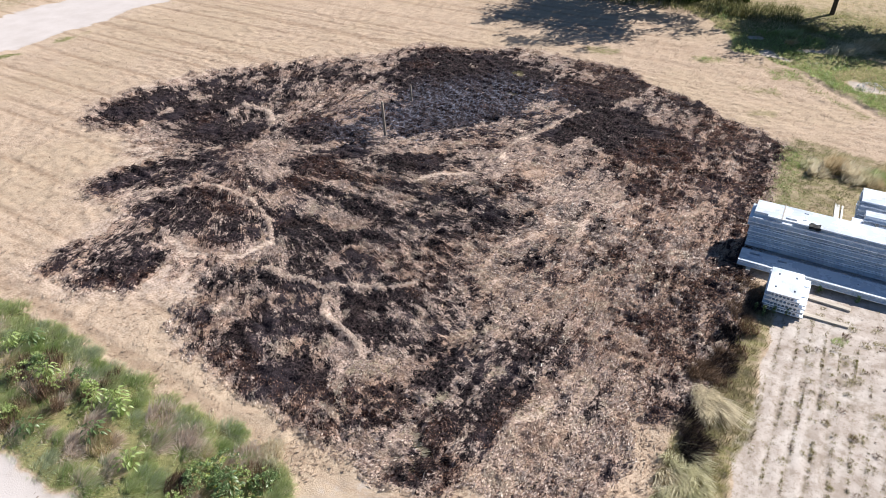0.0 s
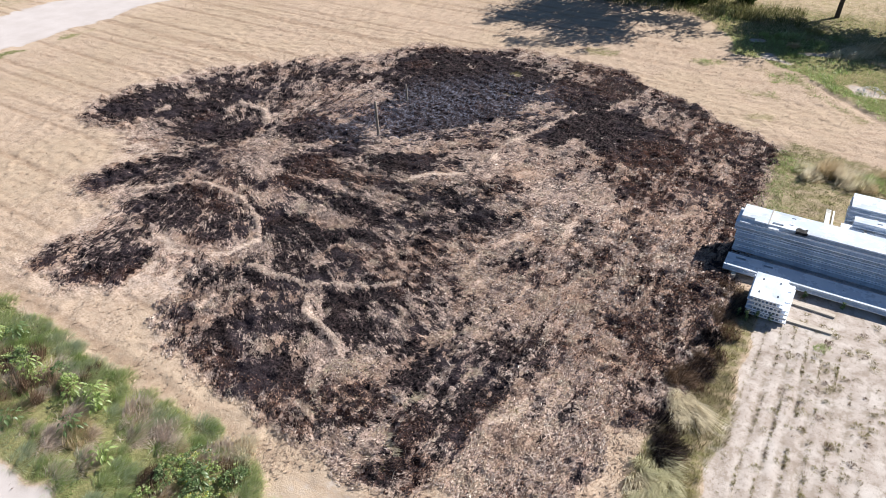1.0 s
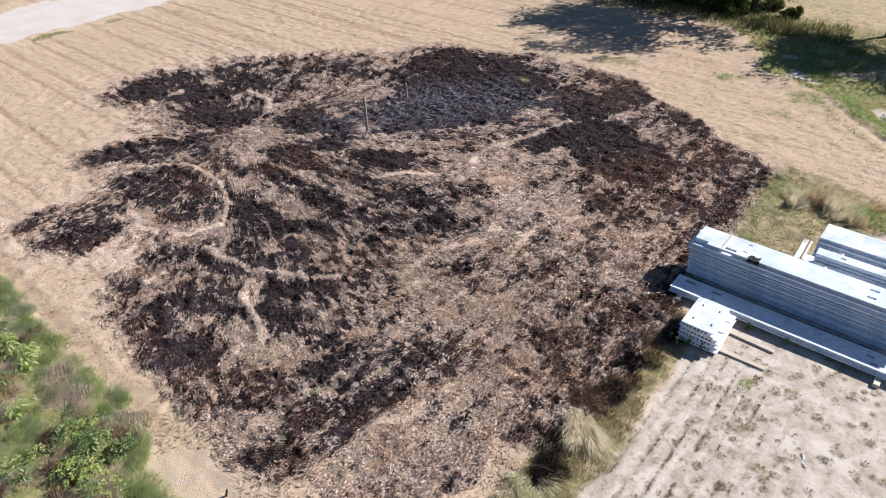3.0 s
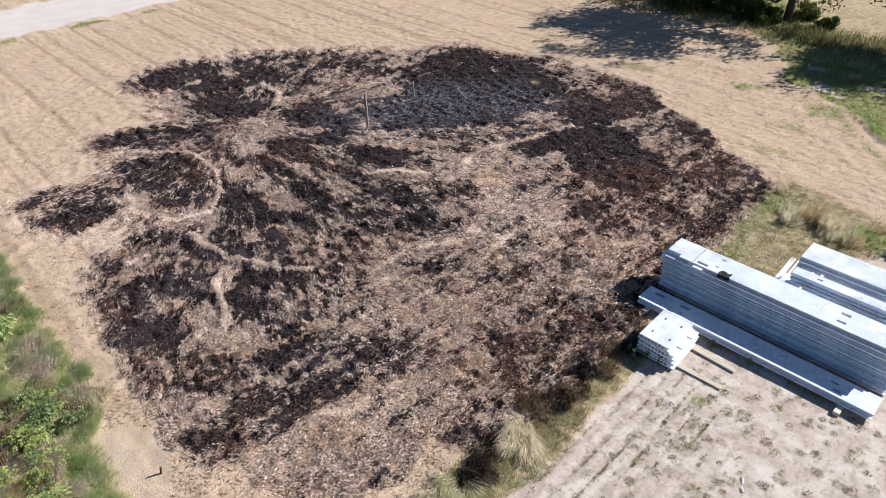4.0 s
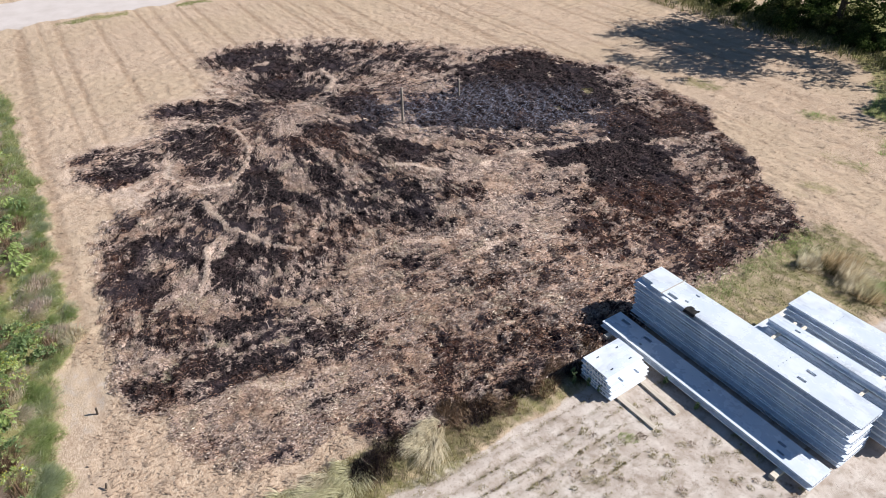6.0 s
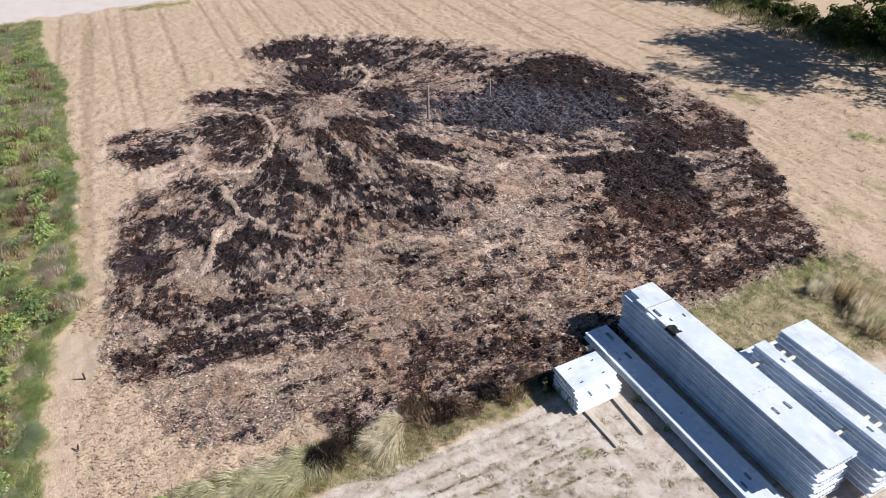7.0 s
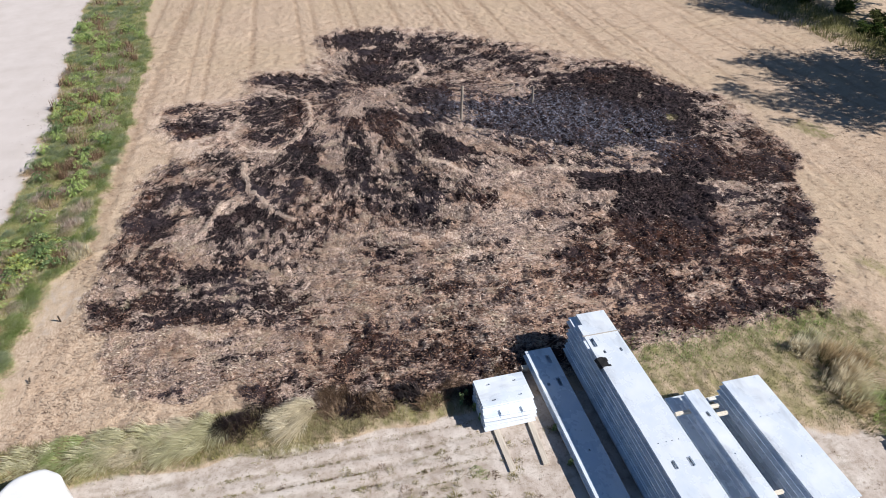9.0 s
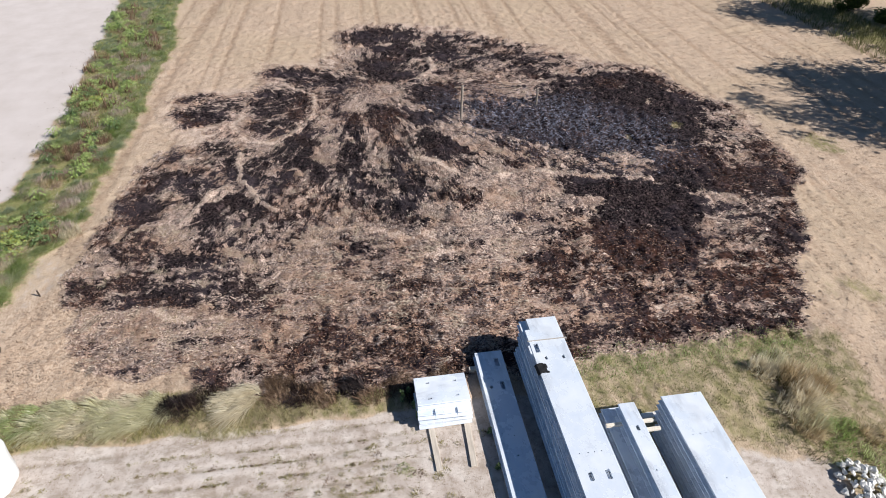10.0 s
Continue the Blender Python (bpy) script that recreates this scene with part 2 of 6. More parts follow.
LEVELS = LEVELS_BROAD + LEVELS_WEST + LEVELS_NORTH + LEVELS_MIDDLE + LEVELS_EAST + LEVELS_SOUTH
# narrow strokes, spared (-) or charred (+): amount, half width, line
STROKES = [
    (-1.00, 0.12, [(-14.7, 12.1), (-14.3, 12.2), (-13.7, 12.1), (-13.0, 12.3), (-12.2, 12.3), (-11.6, 12.8), (-10.8, 13.1), (-10.1, 13.4), (-9.6, 14.0)]),
    (-0.90, 0.12, [(-11.8, 11.9), (-11.3, 11.2), (-10.5, 11.0), (-9.6, 10.7), (-9.3, 10.4)]),
    (-0.85, 0.13, [(-15.8, 13.7), (-16.8, 14.6), (-18.4, 15.3), (-19.6, 15.4), (-21.0, 15.3), (-22.1, 14.2), (-22.8, 13.6)]),
    (-0.70, 0.10, [(-18.3, 12.4), (-19.2, 13.5), (-20.2, 14.2)]),
    (-0.50, 0.10, [(-19.1, 12.0), (-20.3, 13.0), (-20.9, 13.5)]),
    (-0.45, 0.18, [(-19.2, 11.9), (-17.8, 11.4), (-16.0, 12.3), (-15.7, 13.5)]),
    (-0.60, 0.10, [(-23.7, 11.8), (-23.2, 12.7), (-22.8, 13.6)]),
    (-0.90, 0.22, [(-25.4, 22.1), (-23.9, 22.2), (-22.8, 21.4)]),
]
STROKES += [
    (-0.50, 0.25, [(-22.8, 21.4), (-22.0, 19.8), (-21.8, 18.5)]),
    (-0.90, 0.12, [(-11.1, 23.2), (-11.1, 24.9), (-10.5, 26.5), (-10.1, 28.0), (-9.7, 29.5)]),
    (-0.60, 0.18, [(-13.3, 20.0), (-12.7, 20.8), (-11.7, 21.4)]),
    (-0.40, 0.15, [(-31.5, 17.1), (-30.9, 19.8)]),
    (-0.50, 0.18, [(-28.8, 17.2), (-28.3, 18.6), (-28.8, 20.1)]),
    (-0.50, 0.12, [(-24.0, 16.7), (-23.4, 18.0), (-22.5, 18.6)]),
    (-0.50, 0.12, [(-22.6, 31.6), (-21.9, 33.1)]),
    (-0.60, 0.14, [(-22.2, 23.0), (-21.6, 24.8), (-20.9, 27.0)]),
    (-0.60, 0.12, [(-12.8, 15.8), (-12.6, 16.8)]),
    (-0.60, 0.12, [(-12.6, 17.4), (-12.2, 18.0), (-11.9, 18.6)]),
    (-0.40, 0.25, [(-9.8, 15.9), (-9.2, 16.0)]),
    (-0.70, 0.16, [(-8.8, 30.2), (-8.6, 31.5)]),
]
STROKES += [
    (-0.70, 0.10, [(-6.2, 27.2), (-6.4, 28.1)]),
    (-0.60, 0.10, [(-6.6, 29.3), (-6.7, 30.3)]),
    (-0.50, 0.06, [(-8.5, 27.7), (-8.4, 28.7)]),
    (-0.50, 0.06, [(-5.6, 25.9), (-5.9, 26.9)]),
    (-0.60, 0.08, [(-5.0, 27.6), (-5.4, 28.7), (-5.6, 29.7)]),
    (-0.50, 0.10, [(-4.6, 29.1), (-4.1, 30.2)]),
    (-0.60, 0.14, [(-3.2, 26.1), (-3.0, 26.6)]),
    (-0.70, 0.10, [(-1.9, 26.3), (-2.0, 27.0)]),
    (-0.60, 0.10, [(-2.2, 27.4), (-2.0, 27.8)]),
    (-0.70, 0.12, [(-1.1, 29.3), (-0.9, 29.6)]),
    (-0.50, 0.20, [(-5.4, 21.9), (-5.0, 22.3)]),
    (-0.50, 0.15, [(-14.0, 9.1), (-13.6, 10.1)]),
    (-0.50, 0.12, [(-11.6, 8.2), (-11.2, 8.0)]),
    (-0.50, 0.10, [(-15.5, 33.9), (-15.0, 34.7)]),
]
STROKES += [
    (-0.28, 0.20, [(-3.6, 12.9), (-3.6, 11.7), (-3.8, 10.9), (-4.3, 10.5)]),
    (0.50, 0.15, [(-2.8, 10.4), (-2.8, 10.7)]),
    (0.50, 0.13, [(-2.1, 10.2), (-2.0, 10.4)]),
    (0.50, 0.20, [(-2.8, 11.5), (-2.5, 12.2), (-2.5, 12.8)]),
    (0.50, 0.20, [(-2.2, 13.6), (-2.2, 14.3)]),
    (0.50, 0.15, [(-1.3, 12.1), (-1.1, 12.7)]),
    (0.40, 0.15, [(-1.4, 13.0), (-1.4, 13.6)]),
    (0.50, 0.20, [(-5.7, 12.5), (-5.8, 12.9)]),
    (0.40, 0.12, [(-3.6, 11.8), (-3.7, 12.2)]),
    (0.40, 0.12, [(-2.1, 8.6), (-1.9, 9.0)]),
    (0.40, 0.20, [(-1.0, 18.9), (-1.0, 19.4)]),
    (0.30, 0.20, [(-3.2, 13.8), (-2.7, 14.5)]),
]
ASH = [(-17.6, 24.6), (-15.9, 27.5), (-13.9, 29.5)]
RUST = [(-3.0, 29.5), (-2.9, 23.5), (-2.9, 19.0), (-2.4, 15.0)]
MAP_X, MAP_Y, MAP_STEP = (-36.0, 3.0), (4.0, 40.0), 0.06


def burn_map():
    """The burn's levels and strokes laid out on a fine chart of the field."""
    xs, ys = np.arange(*MAP_X, MAP_STEP), np.arange(*MAP_Y, MAP_STEP)
    x, y = np.meshgrid(xs, ys)
    w = (fbm(x, y, 1.3, 3, 5) - 0.5) * 0.85 + (fbm(x, y, 0.4, 2, 9) - 0.5) * 0.55
    brk = fbm(x, y, 0.6, 2, 55)
    level, spared, scorched, track = np.full(x.shape, 0.58), np.zeros(x.shape), np.zeros(x.shape), np.zeros(x.shape)

    def window(pts, pad):
        px, py = [p[0] for p in pts], [p[1] for p in pts]
        return (slice(*np.searchsorted(ys, (min(py) - pad, max(py) + pad))), slice(*np.searchsorted(xs, (min(px) - pad, max(px) + pad))))

    for amount, pts in LEVELS:
        k = window(pts, 1.0)
        sd = path_distance(x[k], y[k], pts + pts[:1])
        sd = np.where(inside(x[k], y[k], pts), sd, -sd) + w[k] * 1.1 + 0.05
        level[k] += (amount - level[k]) * step(-0.34, 0.34, sd)
    for amount, r, pts in STROKES:
        k = window(pts, 1.0)
        d = path_distance(x[k], y[k], pts) + w[k] * (0.30 * r + 0.05)
        v = abs(amount) * step(r * 1.1, r * 0.35, d) * (0.55 + 0.45 * step(0.34, 0.56, brk[k]))
        if amount > 0:
            scorched[k] = np.maximum(scorched[k], v)
        else:
            spared[k] = np.maximum(spared[k], v)
            if amount <= -0.8:
                track[k] = np.maximum(track[k], np.minimum(1.0, 1.2 * v))
    return np.stack([level, spared, scorched, track], 2)


BURN_MAP = burn_map()


def on_map(x, y):
    u, v = (x - MAP_X[0]) / MAP_STEP, (y - MAP_Y[0]) / MAP_STEP
    i, j = np.clip(u.astype(int), 0, BURN_MAP.shape[1] - 2), np.clip(v.astype(int), 0, BURN_MAP.shape[0] - 2)
    f, g = np.clip(u - i, 0, 1)[:, None], np.clip(v - j, 0, 1)[:, None]
    low = BURN_MAP[j, i] * (1 - f) + BURN_MAP[j, i + 1] * f
    high = BURN_MAP[j + 1, i] * (1 - f) + BURN_MAP[j + 1, i + 1] * f
    return (low * (1 - g) + high * g).T


def lay_of(x, y):
    """How the straw lies: along and across the way it was raked in the fan, and the share of the straight wash along the yard."""
    rad, ang = np.hypot(x + 21.5, y - 18.3), np.arctan2(y - 18.3, x + 21.5)
    share = step(-10.0, -6.0, x + 0.12 * (y - 18) + (fbm(x, y, 1.6, 3, 5) - 0.5) * 1.5)
    return rad, ang * 10.0, share


def burn_fields(x, y, whole=False):
    """Char, ash and rust at each place, 0 to 1."""
    wig = (fbm(x, y, 1.6, 3, 5) - 0.5) * 1.5 + (fbm(x, y, 0.45, 2, 9) - 0.5) * 0.7
    near = (x > -36) & (x < 3) & (y > 4) & (y < 40)
    char, ash, rust, pale, reach = (np.zeros(x.shape) for _ in range(5))
    px, py, w = x[near], y[near], wig[near]
    sd = path_distance(px, py, BURN_EDGE + BURN_EDGE[:1])
    sd = np.where(inside(px, py, BURN_EDGE), sd, -sd) + w * 0.55
    level, spared, scorched, track = on_map(px, py)
    # raked streaks fan out from the old stack's place; nearer the yard they lie along the edge
    rad, arc, share = lay_of(px, py)
    fan = step(0.3, 0.7, fbm(rad * 0.30, arc * 0.9, 0.5, 3, 33)) - 0.5
    wash = step(0.3, 0.7, fbm(px * 1.25, py * 0.3, 0.42, 3, 35)) - 0.5
    clot = step(0.63, 0.70, fbm(px * 1.3 + w * 0.2, py, 0.40, 3, 43))
    clump = step(0.32, 0.68, fbm(px + w * 0.4, py, 0.85, 3, 37)) - 0.5
    mat = step(0.3, 0.7, fbm(rad * 0.45, arc * 1.1 + w * 0.2, 0.30, 2, 39) * (1 - share) + fbm(px * 1.5 + w * 0.2, py * 0.55, 0.30, 2, 40) * share) - 0.5
    brk = fbm(px, py, 0.6, 2, 55)
    level = level + 0.16 * step(3.2, 0.5, rad)
    calm = 1 - 0.6 * step(0.78, 0.95, level)
    c = level + calm * ((fan * (1 - share) * (0.6 + 0.7 * step(14, 9, rad) * step(1, 4, rad)) + 1.5 * wash * share) * 0.26 + clump * 0.18 + mat * 0.24 + (fbm(px, py, 3.0, 2, 21) - 0.5) * 0.14)
    c = c - 0.28 * clot * step(0.35, 0.6, level) * calm
    c = 0.50 + (c - 0.50) * 1.16 - 0.05 * (1 - step(0.62, 0.85, level))
    c = np.maximum(c, 0.15 + 0.14 * (brk - 0.5))
    c = c - 0.55 * spared + 0.7 * scorched
    c = c * (1 - 0.8 * track) + 0.06 * track
    loose = step(-11, -15, px)
    c = c - 0.38 * step(2.0, -0.1, sd) * loose
    edge = step(-0.15, 0.3, sd) * (1 - loose) + step(-0.7, 0.9, sd) * loose
    c = c + 0.12 * step(1.3, 0.2, np.abs(sd - 0.3)) * step(-12, -5, px) * step(16, 22, py)
    scatter = 0.09 * step(-0.8, -0.05, sd) * (1 - edge)
    char[near] = np.clip(c, 0.04, 0.96) * edge + scatter
    ash[near] = step(4.8, 0.2, path_distance(px, py, ASH) + w * 1.4) * edge
    rust[near] = (step(3.6, 0.5, path_distance(px, py, RUST) + w * 1.5) * 1.0 + 0.55 * step(0.58, 0.75, fbm(px, py, 2.2, 2, 71)) + 0.7 * step(1.4, 0.3, np.abs(sd - 0.2)) * step(0.35, 0.6, brk)) * edge
    pale[near] = track * edge
    reach[near] = edge
    return (char, ash, rust, pale, reach) if whole else (char, ash, rust, pale)


def weed_edge(x):
    """The field's side of the weed strip along the sand track."""
    return 5.5 + 1.0 * step(-7.6, -8.8, x) + 0.08 * np.sin(x * 0.55) - 1.6 * step(-28, -42, x)


GREEN_SPOTS = [([(-2.7, 36.2), (-1.6, 36.5)], 1.0), ([(-2.2, 33.1), (-1.2, 33.5)], 0.6), ([(-2.8, 40.2), (-1.9, 39.6)], 1.1), ([(-12.2, 38.5), (-11.0, 38.9)], 0.8), ([(-6.0, 39.8), (-5.0, 40.3)], 0.7),
               ([(-1.2, 40.0), (0.3, 37.6), (2.6, 35.4)], 0.8), ([(-14.9, 32.9), (-14.5, 32.8)], 0.35), ([(-13.9, 30.2), (-13.5, 30.0)], 0.35)]
BARE_SPOTS = [([(-2.9, 42.5), (-1.6, 41.8)], 0.5), ([(-1.1, 43.8), (0.2, 44.1)], 0.6), ([(-4.1, 45.1), (-3.7, 45.2)], 0.4), ([(1.9, 39.6), (3.4, 38.8)], 0.6)]


def spots_at(x, y, spots, w):
    out = np.zeros(x.shape)
    near = (x > -20) & (x < 8) & (y > 28) & (y < 52)
    for pts, r in spots:
        out[near] = np.maximum(out[near], step(r * 1.3, 0.0, path_distance(x[near], y[near], pts) + w[near] * 1.6 * r))
    return out


def bank_at(x, y, w):
    return 0.73 * (x + 1.9) + 0.69 * (y - 41.4) + w + 1.4 * np.exp(-((x + 4.5) ** 2 + (y - 42.8) ** 2) / 4.0)


def cover_fields(x, y):
    """Sand, green and track at each place, and the tone of the mowing rows."""
    w = (fbm(x, y, 1.3, 3, 41) - 0.5)
    bank = bank_at(x, y, w * 1.2)
    far_y = 49.3 - 6.5 * step(-9.0, -2.5, x) + w * 1.5
    weeds = step(0.25, -0.25, y - weed_edge(x) + w * 0.5) * step(2.7, 3.2, y + w * 1.0 + 0.10 * np.clip(-18 - x, 0, 30)) * step(-46.5, -44.5, x) * step(0.5, -1.0, x)
    track = step(3.2, 2.7, y + w * 1.0 + 0.10 * np.clip(-18 - x, 0, 30)) * step(3, -4, x)
    track = np.maximum(track, step(-45.2, -46.2, x + w * 1.6) * step(-54.2, -53.0, x + w * 2))
    track = np.maximum(track, step(0.8, 0.0, np.abs(y - 70 - 0.2 * x) - 4.0) * step(-12, -6, x))
    yard = step(0.75, 1.15, x + w * 0.7) * step(31.0, 29.5, y + 0.35 * x + w * 2)
    lawn = step(0.9, 0.0, np.maximum(np.maximum(0.2 - x, x - 2.3 - 0.22 * (y - 22)), np.maximum(22.3 - y, y - 30.4)) + w)
    lawn = np.maximum(lawn, step(0.6, 0.0, np.maximum(np.maximum(0.4 - x, x - 9), np.abs(y - 30.0 + 0.1 * x) - 0.9) + w))
    verge = step(0.35, -0.1, np.abs(x - 0.16 - 0.42 * step(11.5, 13.5, y)) - 0.72 + 0.42 * step(13.0, 14.8, y) + w * 0.4) * step(21.0, 18.5, y)
    green = np.maximum(weeds, np.maximum(lawn * 0.55, verge * 0.6))
    green = np.maximum(green, step(-0.4, 0.6, bank) * (0.95 - 0.45 * step(3.0, 6.0, bank)))
    green = np.maximum(green, step(0.0, 1.5, y - far_y) * (0.18 + 0.5 * step(58, 51, y)))
    patch = step(0.66, 0.74, fbm(x, y, 2.3, 3, 61)) * step(30, 33, y) * step(-12, -6, x) * 0.4
    far = step(-54, -56, x) * 0.45
    edge = step(1.1, 0.2, np.abs(x + 44.7 + w)) * 0.7 * step(8, 12, y) * step(0.4, 0.6, fbm(x, y, 3.0, 2, 63))
    green = np.maximum(np.maximum(green, patch), np.maximum(far, edge))
    bald = spots_at(x, y, BARE_SPOTS, w)
    green = np.maximum(green, 0.55 * spots_at(x, y, GREEN_SPOTS, w)) * (1 - bald)
    sand = np.maximum(yard * (1 - lawn) * (1 - step(-0.6, 0.4, bank)), track)
    bare = step(1.7, 0.6, np.hypot((x + 6.6) * 0.6, y - 6.3) + w) * (1 - weeds)
    sand = np.maximum(np.maximum(sand, bare * 0.42), bald * 0.9)
    rows = 0.5 + 0.5 * np.sin((y + 0.03 * x) * 2 * np.pi / 1.9 + 2.2 * np.sin(y * 0.71) + 1.3 * np.sin(y * 1.9 + 1))
    rows = step(0.72, 0.98, rows) * (0.35 + 0.65 * fbm(x * 0.12, y, 0.8, 3, 83))
    furrow = 0.5 + 0.5 * np.cos((x - 1.30 - 0.06 * np.sin(y * 0.8) + 0.05 * w) * 2 * np.pi / 0.42)
    furrow = step(0.7, 1.0, furrow) * (0.25 + 0.75 * step(0.35, 0.6, fbm(x, y * 0.4, 0.9, 3, 87))) * step(1.0, 1.3, x) * step(5.2, 4.0, x + w * 1.5) * step(19.0, 17.5, y)
    rows = np.where(yard > 0.4, furrow, rows * (1 - track) * (0.3 + 0.7 * step(-4, -13, x)))
    return np.clip(sand, 0, 1), np.clip(green * (1 - track), 0, 1), track, rows


def heights(x, y, char, pale, sand, rows):
    z = (fbm(x, y, 9.0, 2, 91) - 0.5) * 0.16
    soft = 1 - sand
    lump = np.abs(fbm(x, y, 0.34, 2, 13) - 0.5) * 2
    clod = fbm(x * 0.75, y * 1.25, 0.26, 2, 15)
    tuft = fbm(x * 1.1, y * 0.7, 0.55, 2, 17)
    z = z + soft * (0.045 * clod + 0.03 * step(0.42, 0.75, tuft) + (0.04 + 0.24 * step(0.05, 0.4, char)) * (clod - 0.45) * step(0.1, 0.5, fbm(x, y, 1.1, 2, 19)))
    z = z - soft * step(0.1, 0.6, char) * 0.04 * lump
    z = z + pale * 0.10 - rows * 0.03 * soft * (char < 0.2)
    bank = bank_at(x, y, (fbm(x, y, 1.3, 3, 41) - 0.5) * 0.7)
    rim = step(0.0, 0.14, bank) * step(-1.4, 0.6, x) * step(47, 44, y)
    z = z + rim * 0.06 - 0.05 * step(0.25, 0.05, np.abs(bank + 0.12)) * step(-1, 0, x) * step(44, 41, y)
    z = z - sand * rows * 0.035
    return z + sand * step(-8, -3, y) * 0.03 * (fbm(x, y, 1.2, 3, 23) - 0.5)


def axis(cuts):
    """Grid lines: (from, to, spacing) stretches laid end to end."""
    out = [np.array([cuts[0][0]])]
    for a, b, s in cuts:
        n = max(1, round((b - a) / s))
        out.append(a + (b - a) * np.arange(1, n + 1) / n)
    return np.concatenate(out)


def mesh_of(name, verts, tris, smooth=False):
    me = bpy.data.meshes.new(name)
    me.vertices.add(len(verts))
    me.vertices.foreach_set("co", np.asarray(verts, np.float32).ravel())
    width = tris.shape[1]
    me.loops.add(tris.size)
    me.loops.foreach_set("vertex_index", tris.astype(np.int32).ravel())
    me.polygons.add(len(tris))
    me.polygons.foreach_set("loop_start", np.arange(len(tris), dtype=np.int32) * width)
    me.polygons.foreach_set("use_smooth", np.full(len(tris), smooth))
    me.update(calc_edges=True)
    return me


# ---- materials ----
class Nodes:
    """Short hand for building a material's nodes."""

    def __init__(self, name, rough=0.9):
        self.mat = bpy.data.materials.new(name)
        self.mat.use_nodes = True
        self.tree = self.mat.node_tree
        self.bsdf = self.tree.nodes["Principled BSDF"]
        self.bsdf.inputs["Roughness"].default_value = rough
        self.bsdf.inputs["Specular IOR Level"].default_value = 0.25

    def put(self, socket, value):
        if isinstance(value, bpy.types.NodeSocket):
            self.tree.links.new(value, socket)
        elif isinstance(value, (tuple, list)) and len(value) == 3 and socket.type == "RGBA":
            socket.default_value = (*value, 1)
        else:
            socket.default_value = value

    def node(self, kind, out=0, **sockets):
        n = self.tree.nodes.new(kind)
        for key, value in sockets.items():
            self.put(n.inputs[key.replace("_", " ")], value)
        return n.outputs[out]

    def attribute(self, name):
        n = self.tree.nodes.new("ShaderNodeAttribute")
        n.attribute_name = name
        s = self.tree.nodes.new("ShaderNodeSeparateColor")
        self.tree.links.new(n.outputs["Color"], s.inputs[0])
        return s.outputs[0], s.outputs[1], s.outputs[2], n.outputs["Alpha"]

    def place(self, scale=(1, 1, 1), turn=0.0):
        n = self.tree.nodes.new("ShaderNodeMapping")
        n.inputs["Scale"].default_value = scale
        n.inputs["Rotation"].default_value = (0, 0, turn)
        c = self.tree.nodes.new("ShaderNodeNewGeometry")
        self.tree.links.new(c.outputs["Position"], n.inputs["Vector"])
        return n.outputs[0]

    def local(self, scale=(1, 1, 1)):
        n = self.tree.nodes.new("ShaderNodeMapping")
        n.inputs["Scale"].default_value = scale
        c = self.tree.nodes.new("ShaderNodeTexCoord")
        self.tree.links.new(c.outputs["Object"], n.inputs["Vector"])
        return n.outputs[0]

    def noise(self, size, detail=3.0, vector=None, rough=0.55):
        return self.node("ShaderNodeTexNoise", 0, Vector=vector or self.place(), Scale=1.0 / size, Detail=detail, Roughness=rough)

    def math(self, op, a, b=0.0, clamp=False):
        n = self.tree.nodes.new("ShaderNodeMath")
        n.operation, n.use_clamp = op, clamp
        self.put(n.inputs[0], a)
        self.put(n.inputs[1], b)
        return n.outputs[0]

    def span(self, value, a, b, lo=0.0, hi=1.0):
        n = self.tree.nodes.new("ShaderNodeMapRange")
        n.interpolation_type = "SMOOTHSTEP"
        for i, v in enumerate((value, a, b, lo, hi)):
            self.put(n.inputs[i], v)
        return n.outputs[0]

    def mix(self, fac, a, b):
        n = self.tree.nodes.new("ShaderNodeMix")
        n.data_type = "RGBA"
        self.put(n.inputs[0], fac)
        self.put(n.inputs[6], a)
        self.put(n.inputs[7], b)
        return n.outputs[2]

    def blend(self, fac, a, b):
        n = self.tree.nodes.new("ShaderNodeMix")
        for i, v in ((0, fac), (2, a), (3, b)):
            self.put(n.inputs[i], v)
        return n.outputs[0]

    def ramp(self, fac, *stops):
        n = self.tree.nodes.new("ShaderNodeValToRGB")
        el = n.color_ramp.elements
        while len(el) < len(stops):
            el.new(0.5)
        for e, (p, c) in zip(el, stops):
            e.position, e.color = p, (*c, 1)
        self.put(n.inputs[0], fac)
        return n.outputs[0]

    def island(self):
        return self.tree.nodes.new("ShaderNodeNewGeometry").outputs["Random Per Island"]

    def object_random(self):
        return self.tree.nodes.new("ShaderNodeObjectInfo").outputs["Random"]

    def finish(self, colour, bump=None, strength=0.4, distance=0.02, rough=None):
        self.put(self.bsdf.inputs["Base Color"], colour)
        if rough is not None:
            self.put(self.bsdf.inputs["Roughness"], rough)
        if bump is not None:
            self.put(self.bsdf.inputs["Normal"], self.node("ShaderNodeBump", 0, Strength=strength, Distance=distance, Height=bump))
        return self.mat

    def thin(self, share=0.35, colour=None):
        """Lets some light through, as a leaf does."""
        out = self.tree.nodes["Material Output"]
        t = self.tree.nodes.new("ShaderNodeBsdfTranslucent")
        m = self.tree.nodes.new("ShaderNodeMixShader")
        m.inputs[0].default_value = share
        self.put(t.inputs[0], colour)
        self.tree.links.new(self.bsdf.outputs[0], m.inputs[1])
        self.tree.links.new(t.outputs[0], m.inputs[2])
        self.tree.links.new(m.outputs[0], out.inputs[0])
        return self.mat


